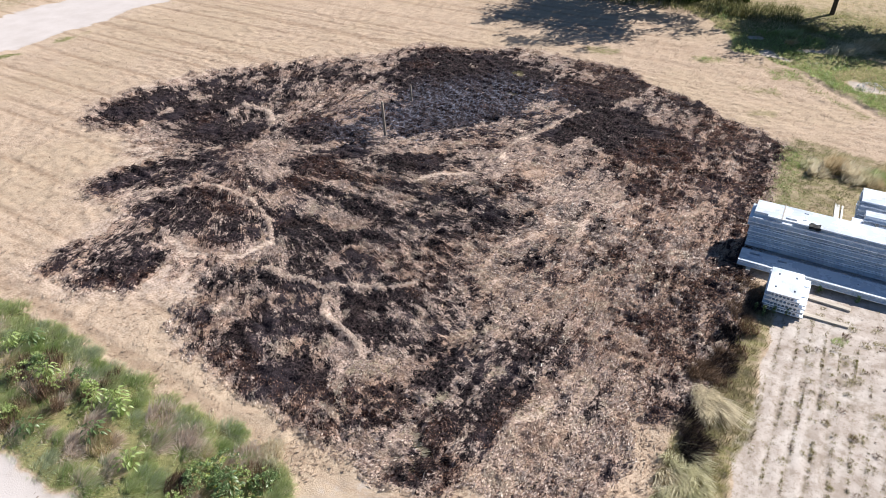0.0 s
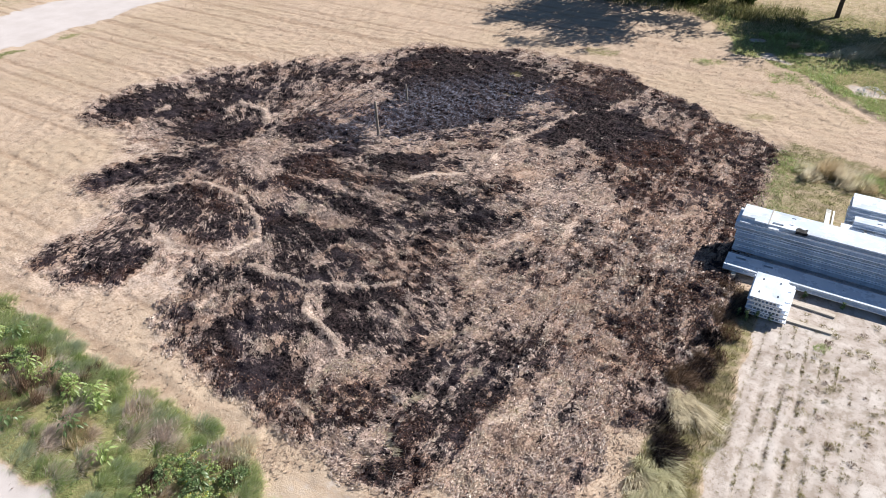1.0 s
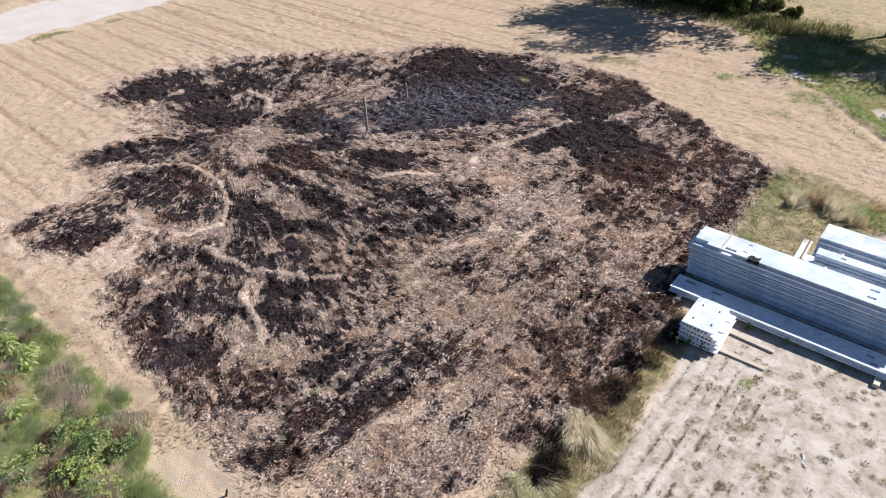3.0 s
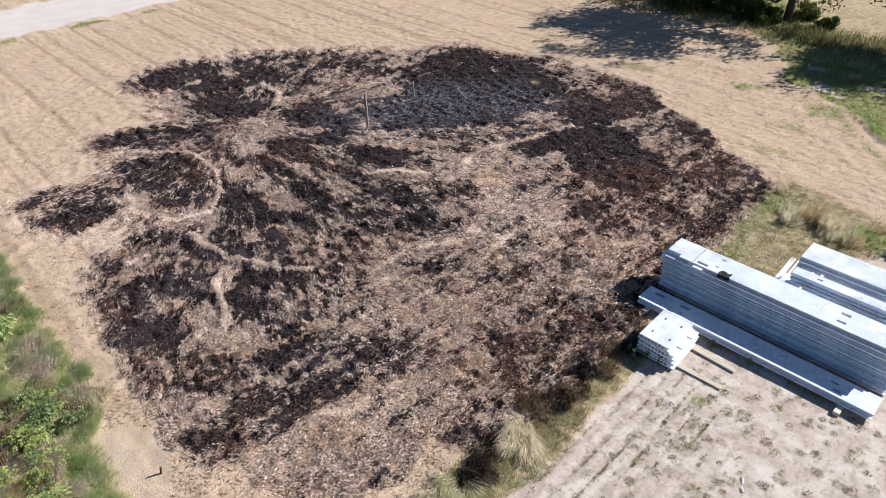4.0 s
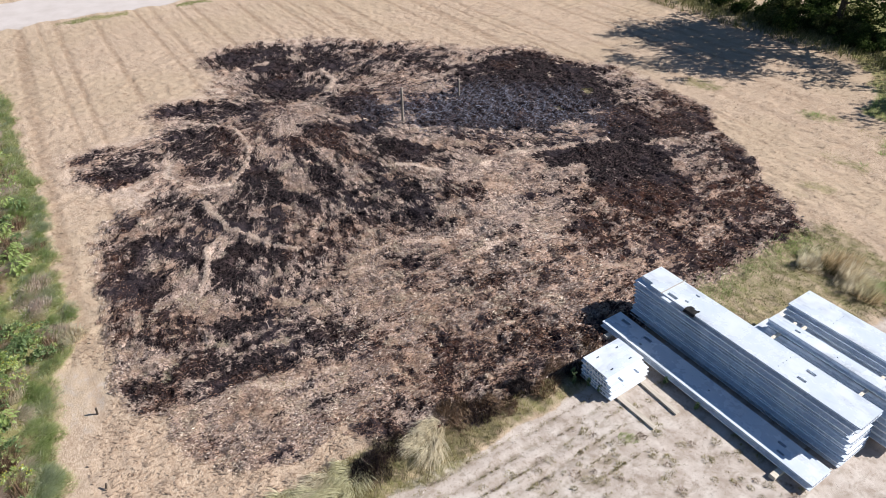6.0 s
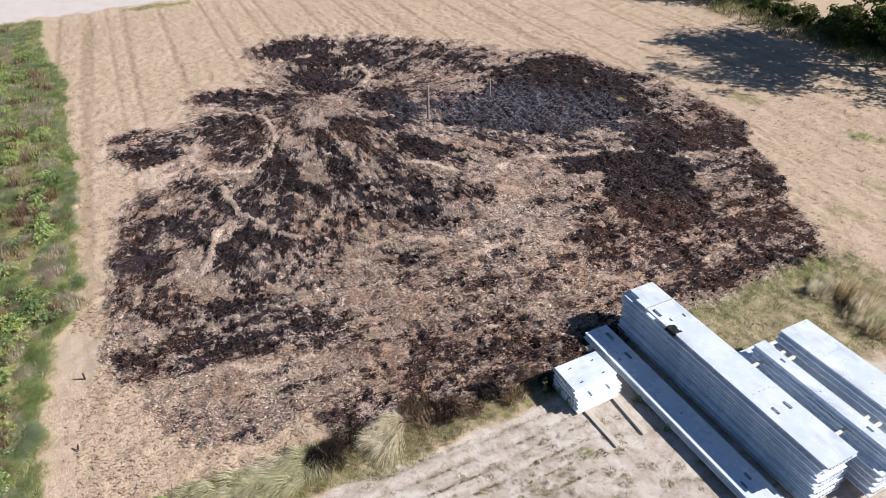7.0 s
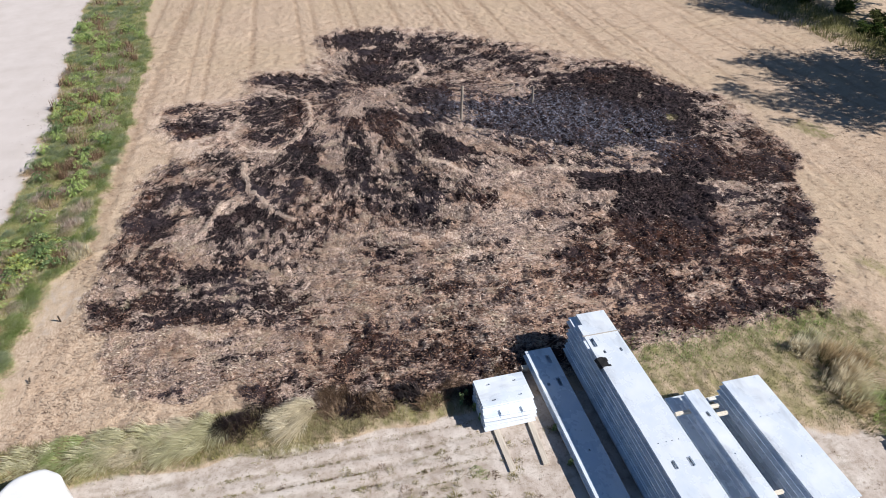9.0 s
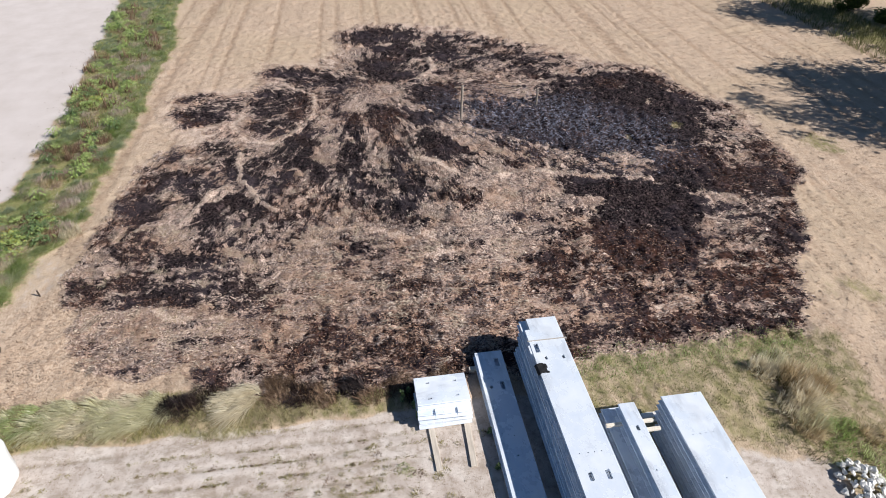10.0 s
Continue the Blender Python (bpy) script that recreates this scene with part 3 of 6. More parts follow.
def ground_material():
    g = Nodes("field_ground", 0.95)
    g.bsdf.inputs["Specular IOR Level"].default_value = 0.06
    char, ash, rust, rows = g.attribute("burn")
    sand, green, track, reach = g.attribute("cover")
    fine = g.noise(0.07, 3, g.place((0.8, 1.25, 1), 0.3), 0.6)
    mid = g.noise(0.32, 4, g.place((0.8, 1.3, 1), -0.2), 0.65)
    big = g.noise(2.6, 3)
    huge = g.noise(9.0, 2)
    straw = g.ramp(fine, (0.32, (0.31, 0.222, 0.16)), (0.44, (0.45, 0.34, 0.257)), (0.56, (0.55, 0.432, 0.333)), (0.68, (0.65, 0.535, 0.425)))
    straw = g.mix(g.span(mid, 0.35, 0.7, 0.0, 0.55), straw, (0.53, 0.405, 0.305))
    straw = g.mix(g.span(big, 0.42, 0.66, 0.0, 0.5), straw, (0.57, 0.44, 0.335))
    straw = g.mix(g.span(huge, 0.44, 0.58, 0.0, 0.45), straw, (0.49, 0.385, 0.275))
    straw = g.mix(g.math("MULTIPLY", rows, g.span(mid, 0.36, 0.6, 0.3, 0.9)), straw, (0.31, 0.215, 0.15))
    speck = g.span(g.noise(0.3, 4, g.place((0.7, 1.5, 1)), 0.7), 0.64, 0.72)
    straw = g.mix(g.math("MULTIPLY", speck, 0.6), straw, (0.22, 0.14, 0.095))
    straw = g.mix(g.span(g.noise(0.7, 4, g.place((0.6, 1.6, 1), 0.1), 0.7), 0.52, 0.68, 0.0, 0.4), straw, (0.37, 0.255, 0.18))
    # inside the burn the leftover straw is greyer
    half = g.math("MAXIMUM", g.span(char, 0.15, 0.5), g.math("MULTIPLY", reach, 0.9))
    left = g.ramp(fine, (0.36, (0.075, 0.048, 0.042)), (0.46, (0.36, 0.265, 0.232)), (0.60, (0.70, 0.56, 0.49)))
    left = g.mix(g.math("MULTIPLY", rust, 0.55), left, (0.33, 0.19, 0.135))
    left = g.mix(g.span(g.noise(0.085, 3, g.place((1.2, 0.8, 1), 0.2), 0.6), 0.56, 0.63, 0.0, 0.75), left, (0.035, 0.025, 0.024))
    left = g.mix(g.span(g.noise(1.3, 3, g.place((1, 1, 1), 0.4)), 0.5, 0.64, 0.0, 0.5), left, (0.36, 0.22, 0.15))
    left = g.mix(g.span(g.noise(1.8, 3, g.place((1, 1, 1), 1.1)), 0.5, 0.64, 0.0, 0.4), left, (0.33, 0.24, 0.215))
    cream = g.ramp(fine, (0.34, (0.31, 0.225, 0.185)), (0.46, (0.54, 0.425, 0.36)), (0.62, (0.73, 0.60, 0.515)))
    left = g.mix(g.span(char, 0.05, 0.13, 0.9, 0.0), left, cream)
    straw = g.mix(g.math("MULTIPLY", half, 0.9), straw, left)
    soot = g.ramp(g.noise(0.11, 4, None, 0.7), (0.40, (0.003, 0.002, 0.003)), (0.5, (0.020, 0.015, 0.017)), (0.64, (0.12, 0.085, 0.085)))
    soot = g.mix(g.math("MULTIPLY", rust, g.span(mid, 0.35, 0.65, 0.0, 0.7)), soot, (0.10, 0.045, 0.030))
    soot = g.mix(g.span(g.noise(2.1, 3, g.place((1, 1, 1), 1.7)), 0.5, 0.64, 0.0, 0.45), soot, (0.050, 0.040, 0.050))
    pale_ash = g.span(g.noise(0.16, 4, None, 0.7), 0.48, 0.66, 0.0, 0.9)
    soot = g.mix(g.math("MULTIPLY", ash, pale_ash), soot, (0.20, 0.212, 0.275))
    along, across, share, _ = g.attribute("lay")
    raked = g.node("ShaderNodeCombineXYZ", 0, X=g.math("MULTIPLY", along, 0.35), Y=g.math("MULTIPLY", across, 1.3))
    fleck = g.blend(share, g.noise(0.15, 4, raked, 0.7), g.noise(0.15, 4, g.place((1.6, 0.6, 1), 0.05), 0.7))
    cover = g.math("ADD", g.math("MULTIPLY", fleck, 0.62), g.math("MULTIPLY", mid, 0.38))
    cover = g.span(cover, 0.37, 0.63, 0.16, 0.86)
    burnt = g.span(g.math("SUBTRACT", char, cover), -0.11, 0.07)
    burnt = g.math("MULTIPLY", burnt, g.span(char, 0.06, 0.22))
    col = g.mix(burnt, straw, soot)
    soil = g.ramp(g.noise(0.5, 5, None, 0.65), (0.30, (0.37, 0.305, 0.26)), (0.5, (0.50, 0.432, 0.388)), (0.70, (0.61, 0.55, 0.505)))
    soil = g.mix(g.span(g.noise(0.16, 4, None, 0.7), 0.52, 0.68, 0.0, 0.6), soil, (0.27, 0.215, 0.17))
    soil = g.mix(g.span(g.noise(0.05, 2), 0.60, 0.70, 0.0, 0.7), soil, (0.30, 0.24, 0.19))
    soil = g.mix(g.span(g.noise(0.9, 3), 0.5, 0.66, 0.0, 0.6), soil, (0.62, 0.565, 0.525))
    soil = g.mix(g.span(g.noise(0.38, 4, g.place((1.3, 0.6, 1), 0.1), 0.7), 0.52, 0.64, 0.0, 0.5), soil, (0.31, 0.255, 0.205))
    lane = g.ramp(g.noise(1.4, 5, None, 0.6), (0.3, (0.53, 0.475, 0.45)), (0.55, (0.575, 0.52, 0.50)), (0.75, (0.61, 0.555, 0.535)))
    soil = g.mix(g.math("MULTIPLY", rows, g.span(mid, 0.38, 0.6, 0.05, 0.75)), soil, (0.25, 0.205, 0.155))
    soil = g.mix(track, soil, lane)
    turf = g.ramp(g.noise(0.14, 4, None, 0.7), (0.3, (0.06, 0.07, 0.025)), (0.5, (0.17, 0.18, 0.07)), (0.7, (0.32, 0.29, 0.15)))
    turf = g.mix(g.span(huge, 0.42, 0.6, 0.0, 0.4), turf, (0.40, 0.34, 0.18))
    col = g.mix(g.span(g.math("ADD", sand, g.math("MULTIPLY", g.math("SUBTRACT", mid, 0.5), 0.7)), 0.35, 0.65), col, soil)
    col = g.mix(g.span(g.math("ADD", green, g.math("MULTIPLY", g.math("SUBTRACT", mid, 0.5), 0.9)), 0.3, 0.8), col, turf)
    relief = g.math("ADD", g.math("MULTIPLY", fine, 0.5), g.noise(0.025, 2))
    return g.finish(col, relief, g.span(sand, 0.2, 0.8, 0.6, 0.25), 0.04)


def blade_material(name, stops, share=0.3, rough=0.8, gloss=0.12, tints=()):
    m = Nodes(name, rough)
    m.bsdf.inputs["Specular IOR Level"].default_value = gloss
    col = m.ramp(m.island(), *stops)
    col = m.mix(m.span(m.noise(0.9, 2), 0.35, 0.65, 0.0, 0.3), col, stops[0][1])
    for size, shift, amount, tint in tints:
        col = m.mix(m.span(m.noise(size, 3, m.place((1, 1, 1), shift)), 0.5, 0.64, 0.0, amount), col, tint)
    m.finish(col)
    return m.thin(share, col)


def concrete_material():
    c = Nodes("concrete", 0.8)
    pos = c.local()
    tone = c.noise(0.9, 5, pos, 0.65)
    col = c.ramp(tone, (0.3, (0.64, 0.73, 0.86)), (0.5, (0.76, 0.825, 0.92)), (0.72, (0.86, 0.90, 0.955)))
    col = c.mix(c.span(c.noise(0.3, 4, c.local((0.3, 1, 1)), 0.6), 0.54, 0.70, 0.0, 0.34), col, (0.36, 0.385, 0.42))
    col = c.mix(c.span(c.noise(0.7, 4, c.local((0.5, 1, 1)), 0.6), 0.55, 0.66, 0.0, 0.24), col, (0.44, 0.47, 0.52))
    col = c.mix(c.math("MULTIPLY", c.object_random(), 0.18), col, (0.36, 0.38, 0.41))
    pit = c.noise(0.02, 3, pos, 0.7)
    col = c.mix(c.span(pit, 0.66, 0.74, 0.0, 0.5), col, (0.30, 0.30, 0.30))
    c.bsdf.inputs["Specular IOR Level"].default_value = 1.0
    c.bsdf.inputs["IOR"].default_value = 1.7
    return c.finish(col, pit, 0.12, 0.002, c.span(tone, 0.4, 0.65, 0.22, 0.42))


def wood_material(name, a, b):
    w = Nodes(name, 0.85)
    grain = w.noise(0.04, 4, w.local((0.08, 1, 1)), 0.6)
    col = w.ramp(grain, (0.3, a), (0.7, b))
    return w.finish(col, grain, 0.3, 0.003)


def plain_material(name, a, b, size, rough=0.8, bump=0.3, dist=0.01):
    p = Nodes(name, rough)
    n = p.noise(size, 5, p.local(), 0.65)
    return p.finish(p.ramp(n, (0.35, a), (0.68, b)), n, bump, dist)


GROUND = ground_material()
CONCRETE = concrete_material()
WHITE_TIMBER = wood_material("bleached_timber", (0.62, 0.61, 0.59), (0.78, 0.77, 0.75))
TIMBER = wood_material("pale_timber", (0.60, 0.54, 0.45), (0.76, 0.70, 0.60))
OLD_TIMBER = wood_material("weathered_timber", (0.20, 0.155, 0.12), (0.40, 0.33, 0.26))
GREY_TIMBER = wood_material("sandy_timber", (0.42, 0.365, 0.31), (0.60, 0.54, 0.47))
SCORCHED = wood_material("scorched_wood", (0.12, 0.10, 0.085), (0.42, 0.36, 0.31))
BARK = plain_material("bark", (0.045, 0.034, 0.026), (0.12, 0.095, 0.075), 0.06, 0.9, 0.6, 0.02)
WRAP = plain_material("white_wrap", (0.76, 0.76, 0.76), (0.84, 0.84, 0.84), 0.4, 0.45, 0.25, 0.02)
RUBBLE = plain_material("concrete_rubble", (0.62, 0.61, 0.59), (0.84, 0.83, 0.80), 0.12, 0.9, 0.5, 0.01)
STEEL = plain_material("steel_strap", (0.36, 0.33, 0.30), (0.50, 0.47, 0.44), 0.05, 0.6, 0.1, 0.002)
# near-black colour for the shade inside the top slab's notch
NOTCH_DARK = plain_material("notch_dark", (0.010, 0.010, 0.011), (0.026, 0.026, 0.028), 0.05, 0.7, 0.2, 0.003)
STRAW = blade_material("dry_straw", ((0.0, (0.38, 0.278, 0.205)), (0.18, (0.44, 0.332, 0.25)), (0.5, (0.51, 0.395, 0.30)), (1.0, (0.59, 0.468, 0.362))), 0.3, 0.6, 0.35, ((0.8, 0.4, 0.45, (0.45, 0.33, 0.245)), (2.4, 1.2, 0.4, (0.57, 0.46, 0.37))))
PALE_STRAW = blade_material("unburnt_straw", ((0.0, (0.40, 0.31, 0.25)), (0.3, (0.56, 0.45, 0.37)), (1.0, (0.82, 0.70, 0.60))), 0.3, 0.5, 0.6)
GREY_STRAW = blade_material("scorched_straw", ((0.0, (0.05, 0.033, 0.030)), (0.24, (0.26, 0.182, 0.157)), (0.48, (0.60, 0.465, 0.40)), (1.0, (0.90, 0.76, 0.66))), 0.3, 0.45, 0.9, ((1.3, 0.4, 0.5, (0.40, 0.25, 0.17)), (1.8, 1.1, 0.35, (0.38, 0.275, 0.24)), (1.1, 2.3, 0.45, (0.66, 0.56, 0.41))))
MAUVE = blade_material("singed_straw", ((0.0, (0.06, 0.042, 0.042)), (0.4, (0.18, 0.127, 0.12)), (0.75, (0.33, 0.24, 0.213)), (1.0, (0.52, 0.40, 0.345))), 0.2, 0.48, 0.8, ((1.3, 0.4, 0.5, (0.26, 0.15, 0.10)), (1.8, 1.1, 0.4, (0.20, 0.145, 0.135))))
CHAR = blade_material("charred_stalks", ((0.0, (0.004, 0.003, 0.004)), (0.55, (0.019, 0.015, 0.017)), (0.9, (0.050, 0.038, 0.039)), (1.0, (0.20, 0.145, 0.135))), 0.0, 0.6, 0.2, ((1.5, 0.7, 0.4, (0.070, 0.040, 0.032)), (2.1, 1.7, 0.55, (0.052, 0.042, 0.052))))
SOOT = blade_material("soot", ((0.0, (0.004, 0.003, 0.003)), (1.0, (0.022, 0.016, 0.016))), 0.0, 0.8, 0.1)
RUSTY = blade_material("rusty_straw", ((0.0, (0.07, 0.034, 0.025)), (0.5, (0.24, 0.135, 0.095)), (1.0, (0.54, 0.37, 0.28))), 0.15)
OLIVE = blade_material("olive_grass", ((0.0, (0.075, 0.085, 0.03)), (0.4, (0.17, 0.175, 0.07)), (0.8, (0.30, 0.28, 0.14)), (1.0, (0.52, 0.46, 0.28))), 0.35)
LAWN_DRY = blade_material("dry_lawn", ((0.0, (0.19, 0.165, 0.085)), (0.5, (0.31, 0.275, 0.145)), (1.0, (0.48, 0.42, 0.26))), 0.3)
STALE = blade_material("yellowing_grass", ((0.0, (0.22, 0.20, 0.07)), (0.5, (0.34, 0.31, 0.13)), (1.0, (0.52, 0.46, 0.26))), 0.4)
VIVID = blade_material("bright_green_grass", ((0.0, (0.20, 0.29, 0.08)), (0.5, (0.35, 0.46, 0.16)), (1.0, (0.57, 0.64, 0.33))), 0.55, 0.38, 0.9)
PALE_GREEN = blade_material("pale_green_grass", ((0.0, (0.48, 0.46, 0.28)), (0.5, (0.68, 0.65, 0.45)), (1.0, (0.85, 0.81, 0.63))), 0.5)
BLUE_GRASS = blade_material("grey_green_grass", ((0.0, (0.34, 0.40, 0.25)), (0.5, (0.52, 0.58, 0.39)), (1.0, (0.72, 0.75, 0.57))), 0.6, 0.38, 0.9)
TAN_GRASS = blade_material("tan_grass", ((0.0, (0.46, 0.36, 0.22)), (0.5, (0.62, 0.51, 0.34)), (1.0, (0.82, 0.71, 0.52))), 0.5)
ASH_FLAKE = blade_material("grey_ash", ((0.0, (0.04, 0.042, 0.055)), (0.5, (0.125, 0.132, 0.185)), (1.0, (0.44, 0.465, 0.60))), 0.0)
GRASS = blade_material("green_grass", ((0.0, (0.33, 0.41, 0.16)), (0.5, (0.51, 0.58, 0.28)), (1.0, (0.74, 0.75, 0.50))), 0.6, 0.38, 0.9)
DRY_GRASS = blade_material("bleached_grass", ((0.0, (0.60, 0.53, 0.39)), (0.5, (0.78, 0.71, 0.55)), (1.0, (0.92, 0.86, 0.72))), 0.5)
PINK_GRASS = blade_material("seeding_grass", ((0.0, (0.54, 0.43, 0.36)), (0.5, (0.72, 0.61, 0.53)), (1.0, (0.90, 0.81, 0.73))), 0.5)
RED_STALK = blade_material("rusty_seed_stalks", ((0.0, (0.12, 0.075, 0.05)), (0.6, (0.25, 0.165, 0.11)), (1.0, (0.42, 0.31, 0.22))), 0.15)
WEED_LEAF = blade_material("weed_leaves", ((0.0, (0.30, 0.41, 0.12)), (0.5, (0.48, 0.59, 0.23)), (1.0, (0.70, 0.74, 0.39))), 0.55, 0.38, 0.9)
PALE_LEAF = blade_material("grey_green_leaves", ((0.0, (0.13, 0.20, 0.08)), (0.6, (0.24, 0.34, 0.14)), (1.0, (0.42, 0.50, 0.26))), 0.55, 0.38, 0.9)
TREE_LEAF = blade_material("tree_leaves", ((0.0, (0.040, 0.066, 0.018)), (0.6, (0.075, 0.115, 0.032)), (1.0, (0.15, 0.19, 0.06))), 0.45)
HEDGE_LEAF = blade_material("hedge_leaves", ((0.0, (0.07, 0.085, 0.03)), (0.6, (0.15, 0.165, 0.06)), (1.0, (0.28, 0.27, 0.12))), 0.45)
CLOD = blade_material("brown_clods", ((0.0, (0.09, 0.055, 0.04)), (0.6, (0.17, 0.115, 0.08)), (1.0, (0.28, 0.20, 0.145))), 0.0)
LITTER = blade_material("yard_litter", ((0.0, (0.22, 0.18, 0.14)), (0.6, (0.36, 0.30, 0.25)), (0.8, (0.7, 0.67, 0.63))), 0.0)
FLOWER = blade_material("yellow_flowers", ((0.0, (0.55, 0.48, 0.05)), (1.0, (0.75, 0.70, 0.12))), 0.2)


# ---- the ground ----
def build_ground():
    xs = axis([(-2500, -400, 350), (-400, -120, 40), (-120, -60, 4), (-60, -35, 0.3), (-35, 3, 0.11), (3, 12, 0.2), (12, 30, 2), (30, 120, 15), (120, 400, 56), (400, 2500, 350)])
    ys = axis([(-2500, -400, 350), (-400, -60, 40), (-60, -4, 4), (-4, 6, 0.2), (6, 37, 0.11), (37, 56, 0.2), (56, 90, 0.8), (90, 160, 7), (160, 400, 48), (400, 2500, 350)])
    x, y = (a.ravel() for a in np.meshgrid(xs, ys))
    char, ash, rust, pale, reach = burn_fields(x, y, True)
    sand, green, track, rows = cover_fields(x, y)
    char = char * (1 - 0.85 * np.maximum(sand * 0.9, green))
    z = heights(x, y, char, pale, sand, rows * (1 - green))
    nx, ny = len(xs), len(ys)
    base = (np.arange(ny - 1)[:, None] * nx + np.arange(nx - 1)[None, :]).ravel()
    me = mesh_of("ground", np.stack([x, y, z], 1), np.stack([base, base + 1, base + nx + 1, base + nx], 1), True)
    rad, arc, share = lay_of(x, y)
    for name, cols in (("lay", (rad, arc, share, share)), ("burn", (char, ash, rust, rows)), ("cover", (sand, green, track, reach))):
        layer = me.attributes.new(name, "FLOAT_COLOR", "POINT")
        layer.data.foreach_set("color", np.stack(cols, 1).astype(np.float32).ravel())
    me.materials.append(GROUND)
    return tagged(new("ground", me), "mown straw field with a large burnt patch, beside sandy tracks", "ground", kind="structure")


build_ground()


# ---- helpers for things ----
def part(name, bm, material, parent=None, label="", smooth=False):
    me = bpy.data.meshes.new(name)
    bm.normal_update()
    bm.to_mesh(me)
    bm.free()
    for p in me.polygons:
        p.use_smooth = smooth
    me.materials.append(material)
    ob = new(name, me)
    ob.parent = parent
    return tagged(ob, label) if label else ob


def box(bm, size, at, bevel=0.0, turn=None):
    made = bmesh.ops.create_cube(bm, size=1.0)["verts"]
    m = Matrix.Translation(at) @ (turn or Matrix()) @ Matrix.Diagonal((*size, 1))
    bmesh.ops.transform(bm, matrix=m, verts=made)
    if bevel:
        edges = list({e for v in made for e in v.link_edges})
        bmesh.ops.bevel(bm, geom=edges, offset=bevel, segments=1, affect="EDGES")


rng = np.random.default_rng(7)


def ground_z(x, y):
    char, ash, rust, pale = burn_fields(x, y)
    sand, green, track, rows = cover_fields(x, y)
    char = char * (1 - 0.85 * np.maximum(sand * 0.9, green))
    return heights(x, y, char, pale, sand, rows * (1 - green))


def blade_mesh(name, x, y, z, length, width, azimuth, lean, droop=0.3):
    """Grass blades: each a strip of three triangles that bends over towards its azimuth."""
    n = len(x)
    c, s = np.cos(azimuth), np.sin(azimuth)
    up = np.sqrt(np.clip(1 - lean ** 2, 0.02, 1))
    twist = azimuth + np.pi / 2 + rng.normal(0, 0.5, n)
    wx, wy = np.cos(twist) * width / 2, np.sin(twist) * width / 2
    rows = []
    for t, k in ((0.0, 1.0), (0.55, 0.8), (1.0, 0.0)):
        off = length * lean * (t ** 1.4)
        h = length * up * (t - droop * lean * t * t)
        cx, cy, cz = x + c * off, y + s * off, z + h
        if k:
            rows.append(np.stack([cx - wx * k, cy - wy * k, cz], 1))
            rows.append(np.stack([cx + wx * k, cy + wy * k, cz], 1))
        else:
            rows.append(np.stack([cx, cy, cz], 1))
    verts = np.stack(rows, 1).reshape(-1, 3)
    b = (np.arange(n) * 5)[:, None]
    tris = np.concatenate([b + np.array([[0, 1, 3]]), b + np.array([[0, 3, 2]]), b + np.array([[2, 3, 4]])])
    return mesh_of(name, verts, tris)


def tufts(x, y, each, spread):
    """Each place becomes a tuft of blades that stand close together."""
    n = len(x)
    a, r = rng.uniform(0, 2 * np.pi, n * each), spread * np.sqrt(rng.uniform(0, 1, n * each))
    return np.repeat(x, each) + np.cos(a) * r, np.repeat(y, each) + np.sin(a) * r, a


def stuff(name, me, material, label, category):
    me.materials.append(material)
    return tagged(new(name, me), label, category, kind="stuff")


def scatter(n, x0, x1, y0, y1):
    return rng.uniform(x0, x1, n), rng.uniform(y0, y1, n)


# ---- concrete slabs ----
def slab_mesh(length, width, thick, cores, slots=(), groove=0.80):
    """A hollow-core slab along x, its corner at the origin: keyed long sides, round cores right through, and slots (x, y, size x, size y) cut into the top."""
    e, key = 0.014, min(0.20, width * 0.17)
    prof = [(e, 0), (width - e, 0), (width, e), (width, thick * 0.22), (width - key, thick * 0.30), (width - key, thick * groove), (width - 0.03, thick * (groove + 0.05)), (width - 0.03, thick - e), (width - 0.03 - e, thick),
            (0.03 + e, thick), (0.03, thick - e), (0.03, thick * (groove + 0.05)), (key, thick * groove), (key, thick * 0.30), (0, thick * 0.22), (0, e)]
    bm = bmesh.new()
    loops = [prof]
    r = min(thick * 0.32, (width - 2 * key - 0.02) / cores * 0.42)
    for i in range(cores):
        cy = key + 0.01 + (width - 2 * key - 0.02) * (i + 0.5) / cores
        loops.append([(cy + r * math.cos(a * math.pi / 5), thick * 0.5 + r * math.sin(a * math.pi / 5)) for a in range(10)])
    ends = []
    for x in (0.0, length):
        rings = [[bm.verts.new((x, py, pz)) for py, pz in ring] for ring in loops]
        edges = [bm.edges.new((ring[k], ring[(k + 1) % len(ring)])) for ring in rings for k in range(len(ring))]
        bmesh.ops.triangle_fill(bm, edges=edges, use_beauty=True)
        ends.append(rings)
    for ra, rb in zip(*ends):
        for k in range(len(ra)):
            j = (k + 1) % len(ra)
            bm.faces.new((ra[k], ra[j], rb[j], rb[k]))
    bmesh.ops.recalc_face_normals(bm, faces=bm.faces)
    me = bpy.data.meshes.new("concrete_slab")
    bm.to_mesh(me)
    bm.free()
    if slots:
        cut = bmesh.new()
        for sx, sy, lx, ly in slots:
            box(cut, (lx, ly, thick * 1.6), (sx, sy, thick), 0.0 if lx > 0.3 else min(lx, ly) * 0.2)
        cm = bpy.data.meshes.new("cutter")
        cut.to_mesh(cm)
        cut.free()
        a, b = new("uncut", me), new("cutter", cm)
        mod = a.modifiers.new("cut", "BOOLEAN")
        mod.operation, mod.object, mod.solver = "DIFFERENCE", b, "EXACT"
        done = bpy.data.meshes.new_from_object(a.evaluated_get(bpy.context.evaluated_depsgraph_get()))
        bpy.data.objects.remove(a)
        bpy.data.objects.remove(b)
        me = done
    me.materials.clear()
    me.materials.append(CONCRETE)
    return me


